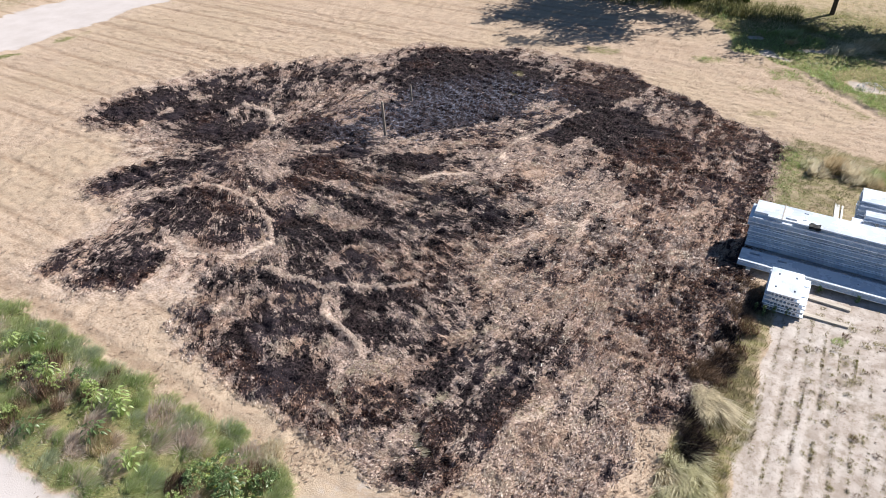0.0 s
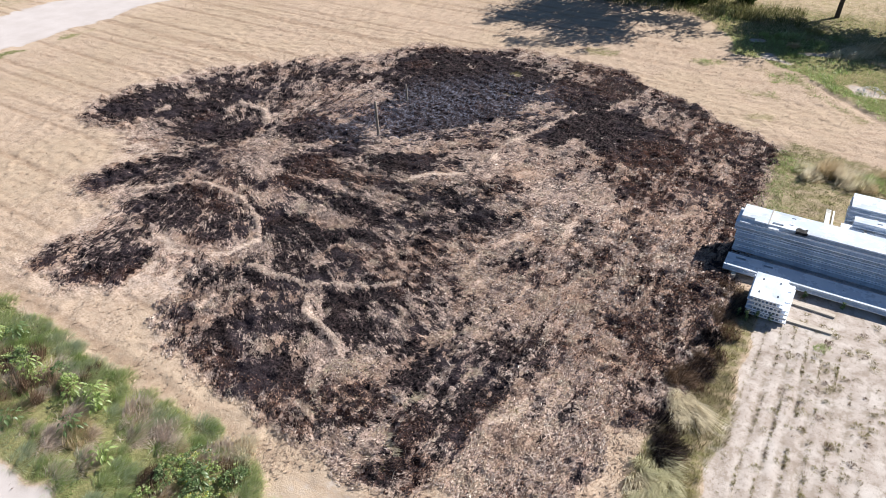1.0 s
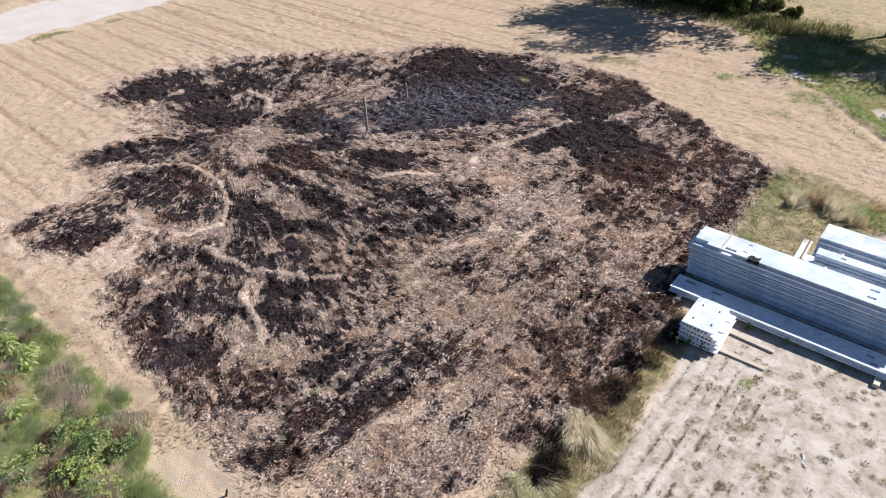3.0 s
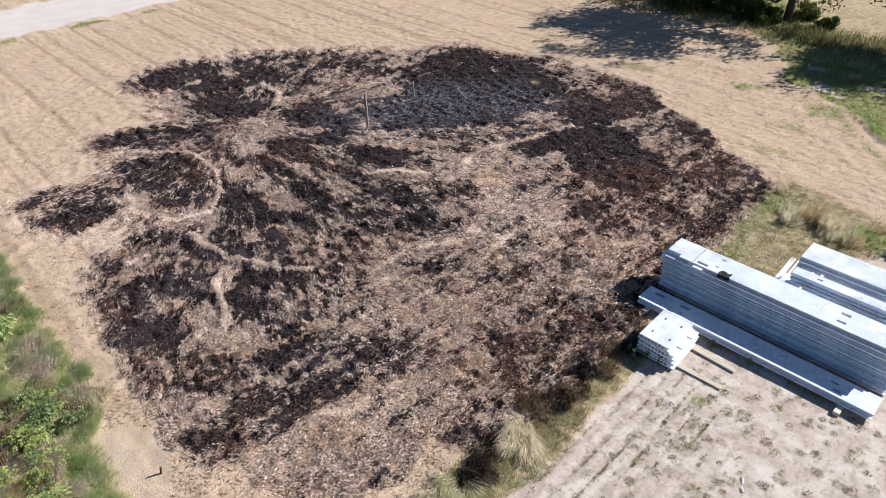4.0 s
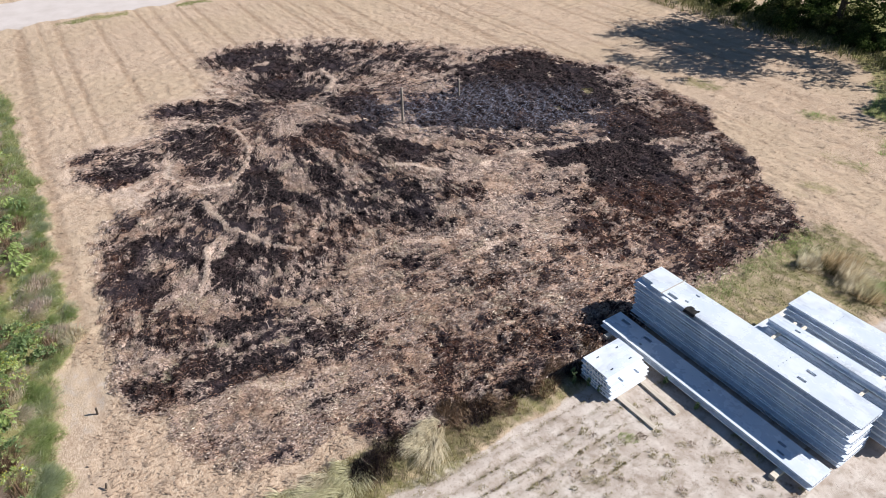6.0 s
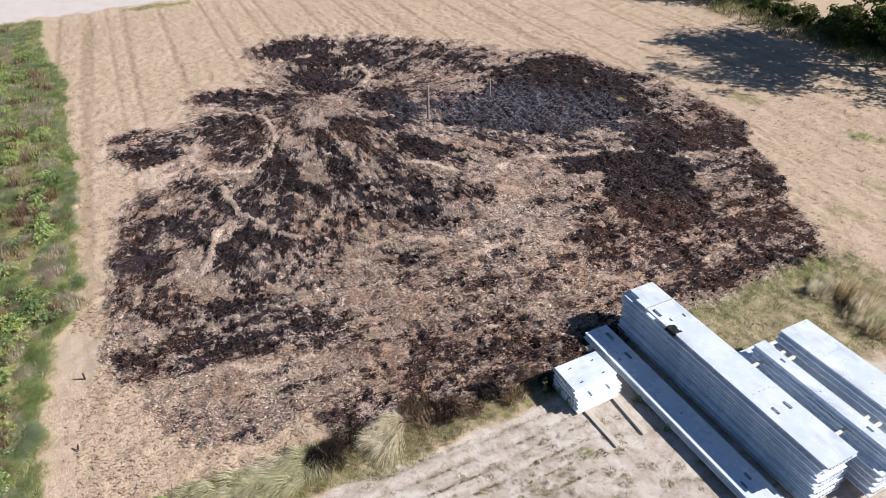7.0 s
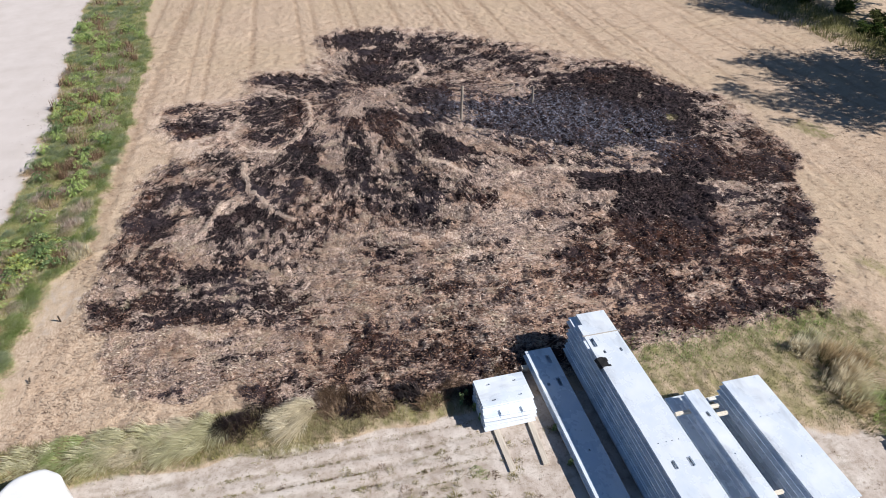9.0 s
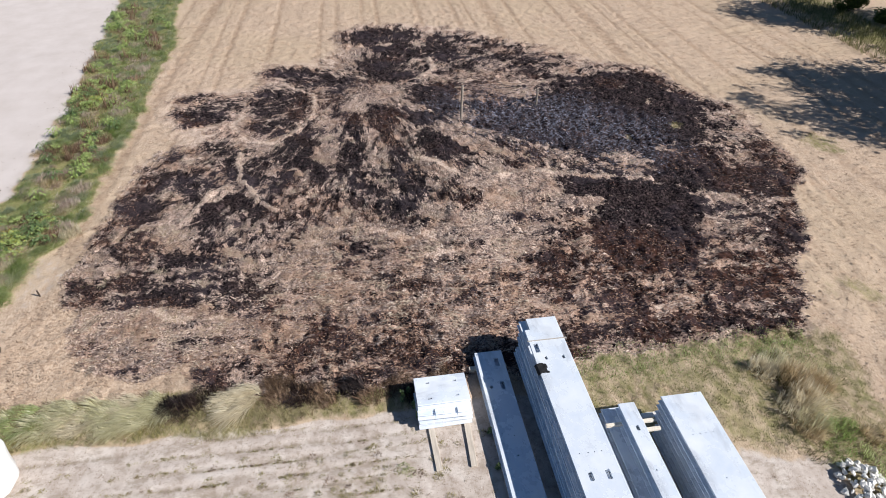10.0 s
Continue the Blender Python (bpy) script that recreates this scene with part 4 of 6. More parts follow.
def slab(me, x, y, z, label, group, turn=0.0, tilt=0.0):
    ob = new("concrete_slab", me)
    ob.matrix_world = pose(x, y, z, 0, tilt, turn)
    return tagged(ob, label, "concrete slab", group)


def bearer(x, y0, y1, z0, z1, width=0.1, material=OLD_TIMBER, label="weathered timber bearer under concrete slabs", turn=0.0):
    bm = bmesh.new()
    box(bm, (width, y1 - y0, z1 - z0), (0, 0, 0), 0.006)
    ob = part("timber_bearer", bm, material)
    ob.matrix_world = pose(x, (y0 + y1) / 2, (z0 + z1) / 2, 0, 0, turn)
    return tagged(ob, label, "timber", "timber bearers")


def build_slabs():
    r = random.Random(3)
    # the tall stack
    plain = slab_mesh(6.8, 1.06, 0.176, 6, (), 0.88)
    top = slab_mesh(6.8, 1.06, 0.176, 6, [(0.16, 0.09, 0.55, 0.19), (1.15, 0.19, 0.34, 0.12), (1.54, 0.34, 0.13, 0.07), (1.56, 0.80, 0.14, 0.07), (1.89, 0.12, 0.32, 0.26),
                                         (5.14, 0.32, 0.24, 0.10), (5.14, 0.72, 0.26, 0.11), (4.54, 0.25, 0.03, 0.03), (4.54, 0.45, 0.03, 0.03), (4.54, 0.6, 0.03, 0.03), (4.54, 0.77, 0.03, 0.03)])
    z = 0.065
    for k in range(8):
        low = k < 3
        slab(top if k == 7 else plain, -0.46 + (0 if k == 7 else r.uniform(-0.12, 0.03)) + (0.08 if low else 0), 21.39 + (-0.04, -0.10, -0.02, 0.05, -0.03, 0.07, -0.02, 0.0)[k], z,
             "long grey hollow-core concrete slab in a tall stack" if k < 7 else "top slab of the tall stack, with slots and a notch cut in it", "slabs of the tall stack")
        z += 0.1795
    for x in (0.4, 5.6):
        bearer(x, 21.15, 22.55, -0.04, 0.065)
    bm = bmesh.new()
    box(bm, (0.035, 1.08, 0.008), (0.42, 21.93, z + 0.004))
    box(bm, (0.035, 0.008, 0.10), (0.42, 22.474, z - 0.045))
    tagged(part("strap", bm, STEEL), "dull steel strap laid across the top of a slab stack", "strap", "straps")
    # an added black sheet fills the notch, painting in the darkness of the hole
    bm = bmesh.new()
    bmesh.ops.create_grid(bm, x_segments=7, y_segments=6, size=0.5)
    for v in bm.verts:
        v.co = Vector((v.co.x * 0.36, v.co.y * 0.30, 0.012 * math.sin(v.co.x * 9) * math.cos(v.co.y * 7) - (0.05 if v.co.y < -0.4 else 0)))
    bmesh.ops.solidify(bm, geom=bm.faces[:], thickness=0.02)
    sheet = tagged(part("rubber_sheet", bm, NOTCH_DARK), "crumpled black sheet standing in for the shade inside a slab's notch", "rubber sheet")
    sheet.matrix_world = pose(-0.46 + 1.89, 21.39 + 0.13, z - 0.0015, 0, 0, 4)
    # the single slab in its shade
    single = slab_mesh(6.84, 0.86, 0.19, 4, [(0.44, 0.60, 0.32, 0.13), (1.32, 0.58, 0.30, 0.11), (1.34, 0.26, 0.10, 0.08), (5.87, 0.26, 0.20, 0.07), (5.74, 0.52, 0.22, 0.09),
                                            (2.9, 0.2, 0.03, 0.03), (2.95, 0.35, 0.03, 0.03), (3.0, 0.5, 0.03, 0.03), (3.6, 0.45, 0.05, 0.05)])
    slab(single, -0.49, 20.10, 0.165, "single narrow concrete slab in the shade of a stack", "single slabs")
    bearer(-0.1, 19.92, 21.0, -0.02, 0.165, 0.14, TIMBER, "pale squared timber block under a concrete slab")
    bearer(5.62, 19.78, 21.0, -0.02, 0.165, 0.16, TIMBER, "pale squared timber block under a concrete slab")
    # the small pile of cut pieces: cores run along y
    cut_top = slab_mesh(1.38, 1.02, 0.165, 6, [(0.34, 0.22, 0.11, 0.05), (1.06, 0.24, 0.11, 0.05), (0.34, 0.76, 0.11, 0.05), (1.06, 0.74, 0.11, 0.05)])
    cut_mid = slab_mesh(1.40, 1.18, 0.165, 7, [(0.42, 0.10, 0.07, 0.22), (1.0, 0.10, 0.07, 0.22)])
    cut_low = slab_mesh(1.40, 1.18, 0.165, 7)
    for me, x, y, z0, turn in ((cut_low, 1.79, 18.27, 0.095, 91.5), (cut_low, 1.76, 18.28, 0.266, 90.0), (cut_mid, 1.77, 18.25, 0.437, 89.0), (cut_top, 1.58, 18.27, 0.608, 90.5)):
        slab(me, x, y, z0, "short cut piece of hollow-core slab in a small pile", "cut slab pieces", turn)
    for y in (18.58, 19.52):
        bm = bmesh.new()
        box(bm, (2.5, 0.16, 0.07), (0, 0, 0), 0.006)
        ob = tagged(part("timber_board", bm, GREY_TIMBER), "weathered timber bearer on sand, half under cut slabs", "timber", "ground timbers")
        ob.matrix_world = pose(1.80, y, 0.058, 0, 0, 1.5 if y < 19 else -2.0)
    # the low stack with a narrow pair on it
    wide = slab_mesh(4.3, 0.93, 0.185, 5)
    z = 0.25
    for k in range(4):
        slab(wide, 2.55 + r.uniform(-0.03, 0.03), 22.72 + r.uniform(-0.01, 0.01), z, "long concrete slab in a low stack", "slabs of the low stack")
        z += 0.189
    for x in (3.1, 6.2):
        bearer(x, 22.66, 23.7, -0.02, 0.25)
    narrow_top = slab_mesh(4.0, 0.48, 0.20, 2, [(0.75, 0.24, 0.16, 0.08), (3.2, 0.24, 0.18, 0.08), (1.9, 0.2, 0.04, 0.04)])
    narrow = slab_mesh(4.0, 0.48, 0.20, 2)
    slab(narrow, 2.86, 23.00, z + 0.002, "narrow concrete slab under timber battens", "narrow slabs")
    for x, y0, y1 in ((3.25, 22.60, 23.78), (3.5, 23.1, 23.86), (5.7, 22.60, 23.78), (5.95, 23.1, 23.86)):
        bearer(x, y0, y1, z + 0.204, z + 0.285, 0.08, TIMBER, "pale timber batten between concrete slabs")
    slab(narrow_top, 2.84, 22.98, z + 0.288, "narrow concrete slab on timber battens", "narrow slabs")
    # the wide stack at the grass
    last = slab_mesh(3.57, 1.12, 0.185, 6, (), 0.88)
    last_top = slab_mesh(3.57, 1.12, 0.185, 6, [(1.2, 0.3, 0.025, 0.025), (1.2, 0.48, 0.025, 0.025), (1.2, 0.62, 0.025, 0.025), (1.2, 0.8, 0.025, 0.025), (2.4, 0.5, 0.03, 0.03)])
    z = 0.09
    for k in range(7):
        slab(last_top if k == 6 else last, 2.70 + r.uniform(-0.03, 0.03) + (0.12 if k < 3 else 0), 24.15 + r.uniform(-0.012, 0.012), z, "grey concrete slab in a stack beside grass", "slabs of the short stack")
        z += 0.187
    for x in (3.5, 5.8):
        bearer(x, 24.1, 25.3, -0.02, 0.09)


build_slabs()
for bx, wide, y1 in ((2.19, 0.17, 26.15), (2.37, 0.07, 25.98)):
    bm = bmesh.new()
    box(bm, (wide, y1 - 24.15, 0.09), (0, 0, 0), 0.006)
    board = tagged(part("timber_board", bm, WHITE_TIMBER), "bleached white timber board lying on grass beside slab stacks", "timber", "boards on the grass")
    board.matrix_world = pose(bx, (y1 + 24.15) / 2, 0.05, 0, 0, 1.0)


# ---- the posts in the burn ----
def build_post(x, y, height, radius, lean):
    bm = bmesh.new()
    rings = []
    for k in range(7):
        h = -0.15 + (height + 0.15) * k / 6
        ring = []
        for a in range(9):
            q = a * 2 * math.pi / 9
            rr = radius * (1.08 - 0.16 * k / 6) * (1 + 0.1 * noise.noise((q, h * 3, x)))
            ring.append(bm.verts.new((rr * math.cos(q) + lean[0] * h, rr * math.sin(q) + lean[1] * h, h)))
        rings.append(ring)
    for ra, rb in zip(rings[:-1], rings[1:]):
        for a in range(9):
            bm.faces.new((ra[a], ra[(a + 1) % 9], rb[(a + 1) % 9], rb[a]))
    bm.faces.new(rings[-1])
    return rings, bm


for px, py, hh, rr, lean in ((-16.75, 22.58, 1.80, 0.065, (-0.05, 0.04)), (-17.95, 26.75, 0.92, 0.05, (-0.03, 0.02))):
    _, post_bm = build_post(px, py, hh, rr, lean)
    post = part("wooden_post", post_bm, SCORCHED, smooth=True)
    post.location = (px, py, 0)
    tagged(post, "scorched wooden post standing upright in burnt stubble", "post", "posts in the burnt field")


# ---- trees and hedge ----
def limb(bm, path, r0, r1, sides=7):
    prev = None
    for k, p in enumerate(path):
        f = k / (len(path) - 1)
        r = r0 + (r1 - r0) * f
        d = (path[min(k + 1, len(path) - 1)] - path[max(k - 1, 0)]).normalized()
        u = d.orthogonal().normalized()
        v = d.cross(u)
        ring = [bm.verts.new(p + (u * math.cos(a * 2 * math.pi / sides) + v * math.sin(a * 2 * math.pi / sides)) * r) for a in range(sides)]
        if prev:
            for a in range(sides):
                bm.faces.new((prev[a], prev[(a + 1) % sides], ring[(a + 1) % sides], ring[a]))
        prev = ring
    bm.faces.new(prev)


def leaf_mesh(name, centres, radii, per, size, seed, flat=0.6):
    """Leaves as small folded diamonds, in clumps round the centres."""
    g = np.random.default_rng(seed)
    n = len(centres) * per
    d = g.normal(0, 1, (n, 3))
    d /= np.linalg.norm(d, axis=1)[:, None]
    rad = np.repeat(radii, per)[:, None] * (g.uniform(0, 1, (n, 1)) ** 0.45)
    c = np.repeat(centres, per, 0) + d * rad * np.array([1, 1, 0.75])
    a = g.normal(0, 1, (n, 3))
    a[:, 2] *= flat
    a /= np.linalg.norm(a, axis=1)[:, None]
    b = np.cross(a, g.normal(0, 1, (n, 3)))
    b /= np.linalg.norm(b, axis=1)[:, None]
    s = size * g.uniform(0.6, 1.3, (n, 1))
    up = np.cross(a, b) * s * 0.18
    verts = np.stack([c - a * s, c - b * s * 0.55 + up, c + a * s, c + b * s * 0.55 + up], 1).reshape(-1, 3)
    k = (np.arange(n) * 4)[:, None]
    return mesh_of(name, verts, np.concatenate([k + np.array([[0, 1, 2]]), k + np.array([[0, 2, 3]])]))


def build_tree(x, y, height, spread, low, seed, lean=0.0, leaves=64):
    r = random.Random(seed)
    tree = new("tree")
    tree.location = (x, y, 0)
    bm = bmesh.new()
    trunk = [Vector((0, 0, -0.2))]
    for k in range(1, 7):
        trunk.append(Vector((r.uniform(-0.12, 0.12) * k * 0.35 + 0.15 * lean * k / 6, r.uniform(-0.12, 0.12) * k * 0.6, height * 0.75 * k / 6)))
    limb(bm, trunk, 0.021 * height, 0.05, 9)
    tips = []
    for k in range(16):
        f = low / height + (0.78 - low / height) * (k + 0.5) / 16
        i = min(5, int(f / 0.75 * 6))
        start = trunk[i].lerp(trunk[i + 1], min(1.0, f / 0.75 * 6 - i))
        a = k * 2.4 + r.uniform(-0.4, 0.4)
        reach = spread * (0.55 + 0.45 * math.sin(math.pi * min(1, (k + 2) / 15))) * r.uniform(0.75, 1.1)
        end = start + Vector((math.cos(a) * reach + 0.8 * lean, math.sin(a) * reach, reach * r.uniform(0.1, 0.5)))
        mid = start.lerp(end, 0.5) + Vector((0, 0, reach * 0.12))
        limb(bm, [start, mid, end], 0.09, 0.02, 5)
        tips += [mid, end, start.lerp(end, 0.78)]
    part("trunk", bm, BARK, tree, "dark rough bark", True)
    centres, radii = [], []
    for t in tips:
        for _ in range(3):
            centres.append(t + Vector((r.gauss(0, 0.7), r.gauss(0, 0.7), r.gauss(0.1, 0.6))))
            radii.append(r.uniform(0.55, 1.15))
    for _ in range(60):
        a, q = r.uniform(0, 6.3), spread * 0.7 * math.sqrt(r.random())
        centres.append(Vector((math.cos(a) * q + lean, math.sin(a) * q, height * r.uniform(0.6, 0.98) - q * 0.35)))
        radii.append(r.uniform(0.6, 1.1))
    for _ in range(int(30 * (low < 2))):
        a, q = r.uniform(0, 6.3), spread * r.uniform(0.45, 0.95)
        centres.append(Vector((math.cos(a) * q + 0.6 * lean, math.sin(a) * q, height * r.uniform(0.3, 0.52))))
        radii.append(r.uniform(0.4, 0.8))
    me = leaf_mesh("crown", np.array([tuple(c) for c in centres]), np.array(radii), leaves, 0.135, seed)
    me.materials.append(TREE_LEAF)
    crown = new("crown", me)
    crown.parent = tree
    return tagged(tree, "broad green leafy tree with a dark trunk behind the field", "tree", "trees behind the field")


TREES = [(-24.5, 58.0, 11.5, 4.4, 2.6, 11), (-12.9, 53.4, 11.2, 3.6, 1.5, 12, 0.0, 46), (-8.7, 52.9, 13.2, 5.2, 1.2, 13, 1.5, 58), (-0.2, 52.3, 8.0, 3.3, 3.4, 14, 2.0), (5.8, 51.6, 7.0, 2.6, 2.8, 15)]
for tr in TREES:
    build_tree(*tr)


def build_shrub(seed, size):
    r = random.Random(seed)
    shrub = new("shrub")
    bm = bmesh.new()
    centres, radii = [], []
    for k in range(9):
        a, q = r.uniform(0, 6.3), r.uniform(0.3, 1.0) * size
        end = Vector((math.cos(a) * q, math.sin(a) * q, size * r.uniform(0.5, 1.25)))
        limb(bm, [Vector((0, 0, -0.1)), end * 0.5 + Vector((0, 0, 0.1)), end], 0.03, 0.008, 4)
        for f in (0.45, 0.75, 1.0):
            centres.append(end * f + Vector((r.gauss(0, 0.2), r.gauss(0, 0.2), r.gauss(0, 0.12))))
            radii.append(r.uniform(0.25, 0.5) * size)
    part("branches", bm, BARK, shrub)
    me = leaf_mesh("foliage", np.array([tuple(c) for c in centres]), np.array(radii), 110, 0.075, seed)
    me.materials.append((TREE_LEAF, HEDGE_LEAF, TREE_LEAF)[seed % 3])
    foliage = new("foliage", me)
    foliage.parent = shrub
    return tagged(shrub, "leafy green shrub in the hedge behind the field", "shrub", "hedge shrubs")


SHRUBS = [build_shrub(s, 0.62 + 0.10 * (s % 4)) for s in range(30, 36)]
hedge_r = random.Random(5)
spots = [(-21 + 1.25 * k, 51.4) for k in range(10)] + [(-34.5, 52.8), (-31.0, 53.2), (-27.2, 53.0), (-24.3, 52.8), (-22.6, 52.2), (-12.2, 52.6), (-10.6, 52.2), (-9.6, 51.2), (7.5, 52.5), (-7.6, 52.9), (-6.4, 52.2)]
tall_spots = [(-17.5 + 1.2 * k, 53.6) for k in range(6)]
for k, (sx, sy) in enumerate(spots + tall_spots):
    m = pose(sx + hedge_r.uniform(-0.5, 0.5), sy + hedge_r.uniform(-0.7, 0.9), 0, 0, 0, hedge_r.uniform(0, 360))
    if k >= len(spots):
        m = m @ Matrix.Scale(hedge_r.uniform(1.3, 1.7), 4)
    if k < len(SHRUBS):
        SHRUBS[k].matrix_basis = m
    else:
        copy_thing(SHRUBS[k % len(SHRUBS)], m)


# ---- the wrapped bale and the rubble heap beside the yard ----
def build_bale(x, y, radius, height):
    bm = bmesh.new()
    bmesh.ops.create_cone(bm, cap_ends=True, segments=40, radius1=radius, radius2=radius, depth=height)
    bmesh.ops.bevel(bm, geom=[e for e in bm.edges if abs(e.verts[0].co.z - e.verts[1].co.z) < 1e-4 and len(e.link_faces) == 2], offset=height * 0.16, segments=4, affect="EDGES", profile=0.6)
    bmesh.ops.subdivide_edges(bm, edges=[e for e in bm.edges if e.calc_length() > 0.3], cuts=2)
    for v in bm.verts:
        n = noise.noise(v.co * 2.6) * 0.05 + noise.noise(v.co * 7) * 0.018
        v.co += Vector((v.co.x, v.co.y, v.co.z * 0.6)).normalized() * n
    bale = part("wrapped_bale", bm, WRAP, smooth=True)
    bale.location = (x, y, height / 2 - 0.04)
    return tagged(bale, "bale wrapped in glossy white plastic film on sand", "bale")


build_bale(1.75, 7.75, 0.72, 1.15)


def build_rubble(x, y, n, seed, size=1.0):
    r = random.Random(seed)
    shapes = []
    for k in range(5):
        bm = bmesh.new()
        bmesh.ops.create_icosphere(bm, subdivisions=1, radius=1.0)
        for v in bm.verts:
            v.co *= r.uniform(0.62, 1.15)
        me = bpy.data.meshes.new("rubble_piece")
        bm.to_mesh(me)
        bm.free()
        me.materials.append(RUBBLE)
        shapes.append(me)
    heap = tagged(new("rubble_heap"), "heap of broken white concrete rubble beside grass", "rubble")
    heap.location = (x, y, float(ground_z(np.array([x]), np.array([y]))[0]))
    for k in range(n):
        a, q = r.uniform(0, 6.3), math.sqrt(r.random())
        s = size * r.uniform(0.05, 0.16) * (1.4 if k % 9 == 0 else 1)
        ob = new("rubble_piece", shapes[k % 5])
        ob.parent = heap
        ob.matrix_basis = pose(math.cos(a) * q * 0.7, math.sin(a) * q * 0.55, 0.30 * (1 - q * q) + s * 0.3, r.uniform(0, 360), r.uniform(0, 360), 0) @ Matrix.Diagonal((s, s * r.uniform(0.6, 1), s * r.uniform(0.4, 0.9), 1))


build_rubble(5.0, 28.55, 150, 4, 0.72)
build_rubble(2.7, 39.2, 90, 8, 0.34)


# ---- straw and charred stubble ----
def flake_mesh(name, x, y, z, size, tilt, azimuth=None):
    """Matted flakes of straw: folded diamonds that lie tilted on the ground."""
    n = len(x)
    a = rng.uniform(0, 2 * np.pi, n) if azimuth is None else azimuth
    up = np.stack([rng.normal(0, tilt, n), rng.normal(0, tilt, n), np.ones(n)], 1)
    up /= np.linalg.norm(up, axis=1)[:, None]
    u = np.stack([np.cos(a), np.sin(a), np.zeros(n)], 1)
    u -= up * (u * up).sum(1)[:, None]
    v = np.cross(up, u)
    s1, s2 = size[:, None], (size * rng.uniform(0.14, 0.42, n))[:, None]
    c = np.stack([x, y, z + rng.uniform(0.01, 0.06, n)], 1)
    k = rng.uniform(-0.4, 0.4, (n, 1))
    fold = up * s2 * rng.uniform(-0.5, 0.5, (n, 1))
    verts = np.stack([c - u * s1, c - v * s2 + u * s1 * k + fold, c + u * s1 * rng.uniform(0.7, 1.2, (n, 1)), c + v * s2 - u * s1 * k + fold], 1).reshape(-1, 3)
    i = (np.arange(n) * 4)[:, None]
    return mesh_of(name, verts, np.concatenate([i + np.array([[0, 1, 2]]), i + np.array([[0, 2, 3]])]))


def build_litter():
    x, y = (np.concatenate(v) for v in zip(scatter(330000, -34, 1.5, 6.5, 38), scatter(140000, -16, 1.5, 6.5, 21)))
    char, ash, rust, pale = burn_fields(x, y)
    sand, green, _, _ = cover_fields(x, y)
    free = (green < 0.4) & (sand < 0.4)
    rad, arc, share = lay_of(x, y)
    strand = fbm(rad * 0.4, arc * 1.2, 0.22, 3, 77) * (1 - share) + fbm(x * 1.5, y * 0.6, 0.22, 3, 78) * share
    roll = np.clip(0.5 + (rng.uniform(0, 1, len(x)) - 0.5) * 0.36 + (strand - 0.5) * 1.9, 0, 1)
    light = free & ((char > 0.12) | (pale > 0.15)) & (roll > char + 0.06 + 0.3 * ash)
    near = 0.94 - 0.24 * step(21, 14, y) * step(-17, -12, x)
    lie = np.arctan2(y - 19.0, x + 24.0) * step(-4, -9, x) + 1.45 * step(-9, -4, x)
    spared = light & (pale > 0.35)
    light = light & ~spared
    fx, fy = x[spared], y[spared]
    n = len(fx)
    stuff("spared_straw", flake_mesh("spared_straw", fx, fy, ground_z(fx, fy) + 0.01, near[spared] * rng.uniform(0.025, 0.085, n), 0.42, lie[spared] + rng.normal(0, 0.8, n)), PALE_STRAW, "pale unburnt straw in lines across the burnt patch", "straw")
    mauve = light & (roll < char + 0.20) & (char > 0.16) & (pale < 0.2)
    light = light & ~mauve
    fx, fy = x[mauve], y[mauve]
    n = len(fx)
    stuff("singed_straw", flake_mesh("singed_straw", fx, fy, ground_z(fx, fy), near[mauve] * rng.uniform(0.022, 0.085, n), 0.42, lie[mauve] + rng.normal(0, 0.6, n)), MAUVE, "singed mauve-brown straw matted on the burnt ground", "straw")
    fx, fy = x[light], y[light]
    n = len(fx)
    stuff("scorched_straw", flake_mesh("scorched_straw", fx, fy, ground_z(fx, fy), near[light] * rng.uniform(0.022, 0.095, n), 0.42, lie[light] + rng.normal(0, 0.6, n)), GREY_STRAW,
          "flattened grey-brown straw that the fire spared", "straw")
    grey = free & (ash > 0.12) & (rng.uniform(0, 1, len(x)) < 0.5 * ash)
    fx, fy = x[grey], y[grey]
    n = len(fx)
    stuff("pale_ash", flake_mesh("pale_ash", fx, fy, ground_z(fx, fy), rng.uniform(0.02, 0.065, n), 0.3, lie[grey] + rng.normal(0, 0.9, n)), ASH_FLAKE, "bluish grey ash lying on the burnt ground", "ash")
    dark = free & ~grey & (pale < 0.3) & (char > 0.25) & (roll < char - 0.08)
    fx, fy = x[dark], y[dark]
    n = len(fx)
    stuff("charred_stubble", flake_mesh("charred_stubble", fx, fy, ground_z(fx, fy), near[dark] * rng.uniform(0.022, 0.075, n), 0.5, lie[dark] + rng.normal(0, 0.9, n)), CHAR,
          "charred black stubble in the burnt patch", "stubble")
    red = free & (char > 0.2) & (rng.uniform(0, 1, len(x)) < 0.4 * np.clip(rust, 0, 1))
    fx, fy = x[red], y[red]
    n = len(fx)
    stuff("rusty_straw", flake_mesh("rusty_straw", fx, fy, ground_z(fx, fy) + 0.01, near[red] * rng.uniform(0.02, 0.075, n), 0.45, lie[red] + rng.normal(0, 0.8, n)), RUSTY, "scorched reddish brown straw in the burnt patch", "straw")
    fleck = free & (char > 0.12) & (pale < 0.3) & (rng.uniform(0, 1, len(x)) < 0.26) & (fbm(x, y * 0.8, 0.16, 2, 79) > 0.55)
    fx, fy = x[fleck], y[fleck]
    n = len(fx)
    stuff("soot_flecks", flake_mesh("soot_flecks", fx, fy, ground_z(fx, fy) + 0.012, near[fleck] * rng.uniform(0.018, 0.05, n), 0.5), SOOT, "small black flecks of soot among the leftover straw", "soot")
    some = np.flatnonzero(light & (roll > 0.6))[::17]
    bx, by, a = tufts(x[some], y[some], 4, 0.07)
    n = len(bx)
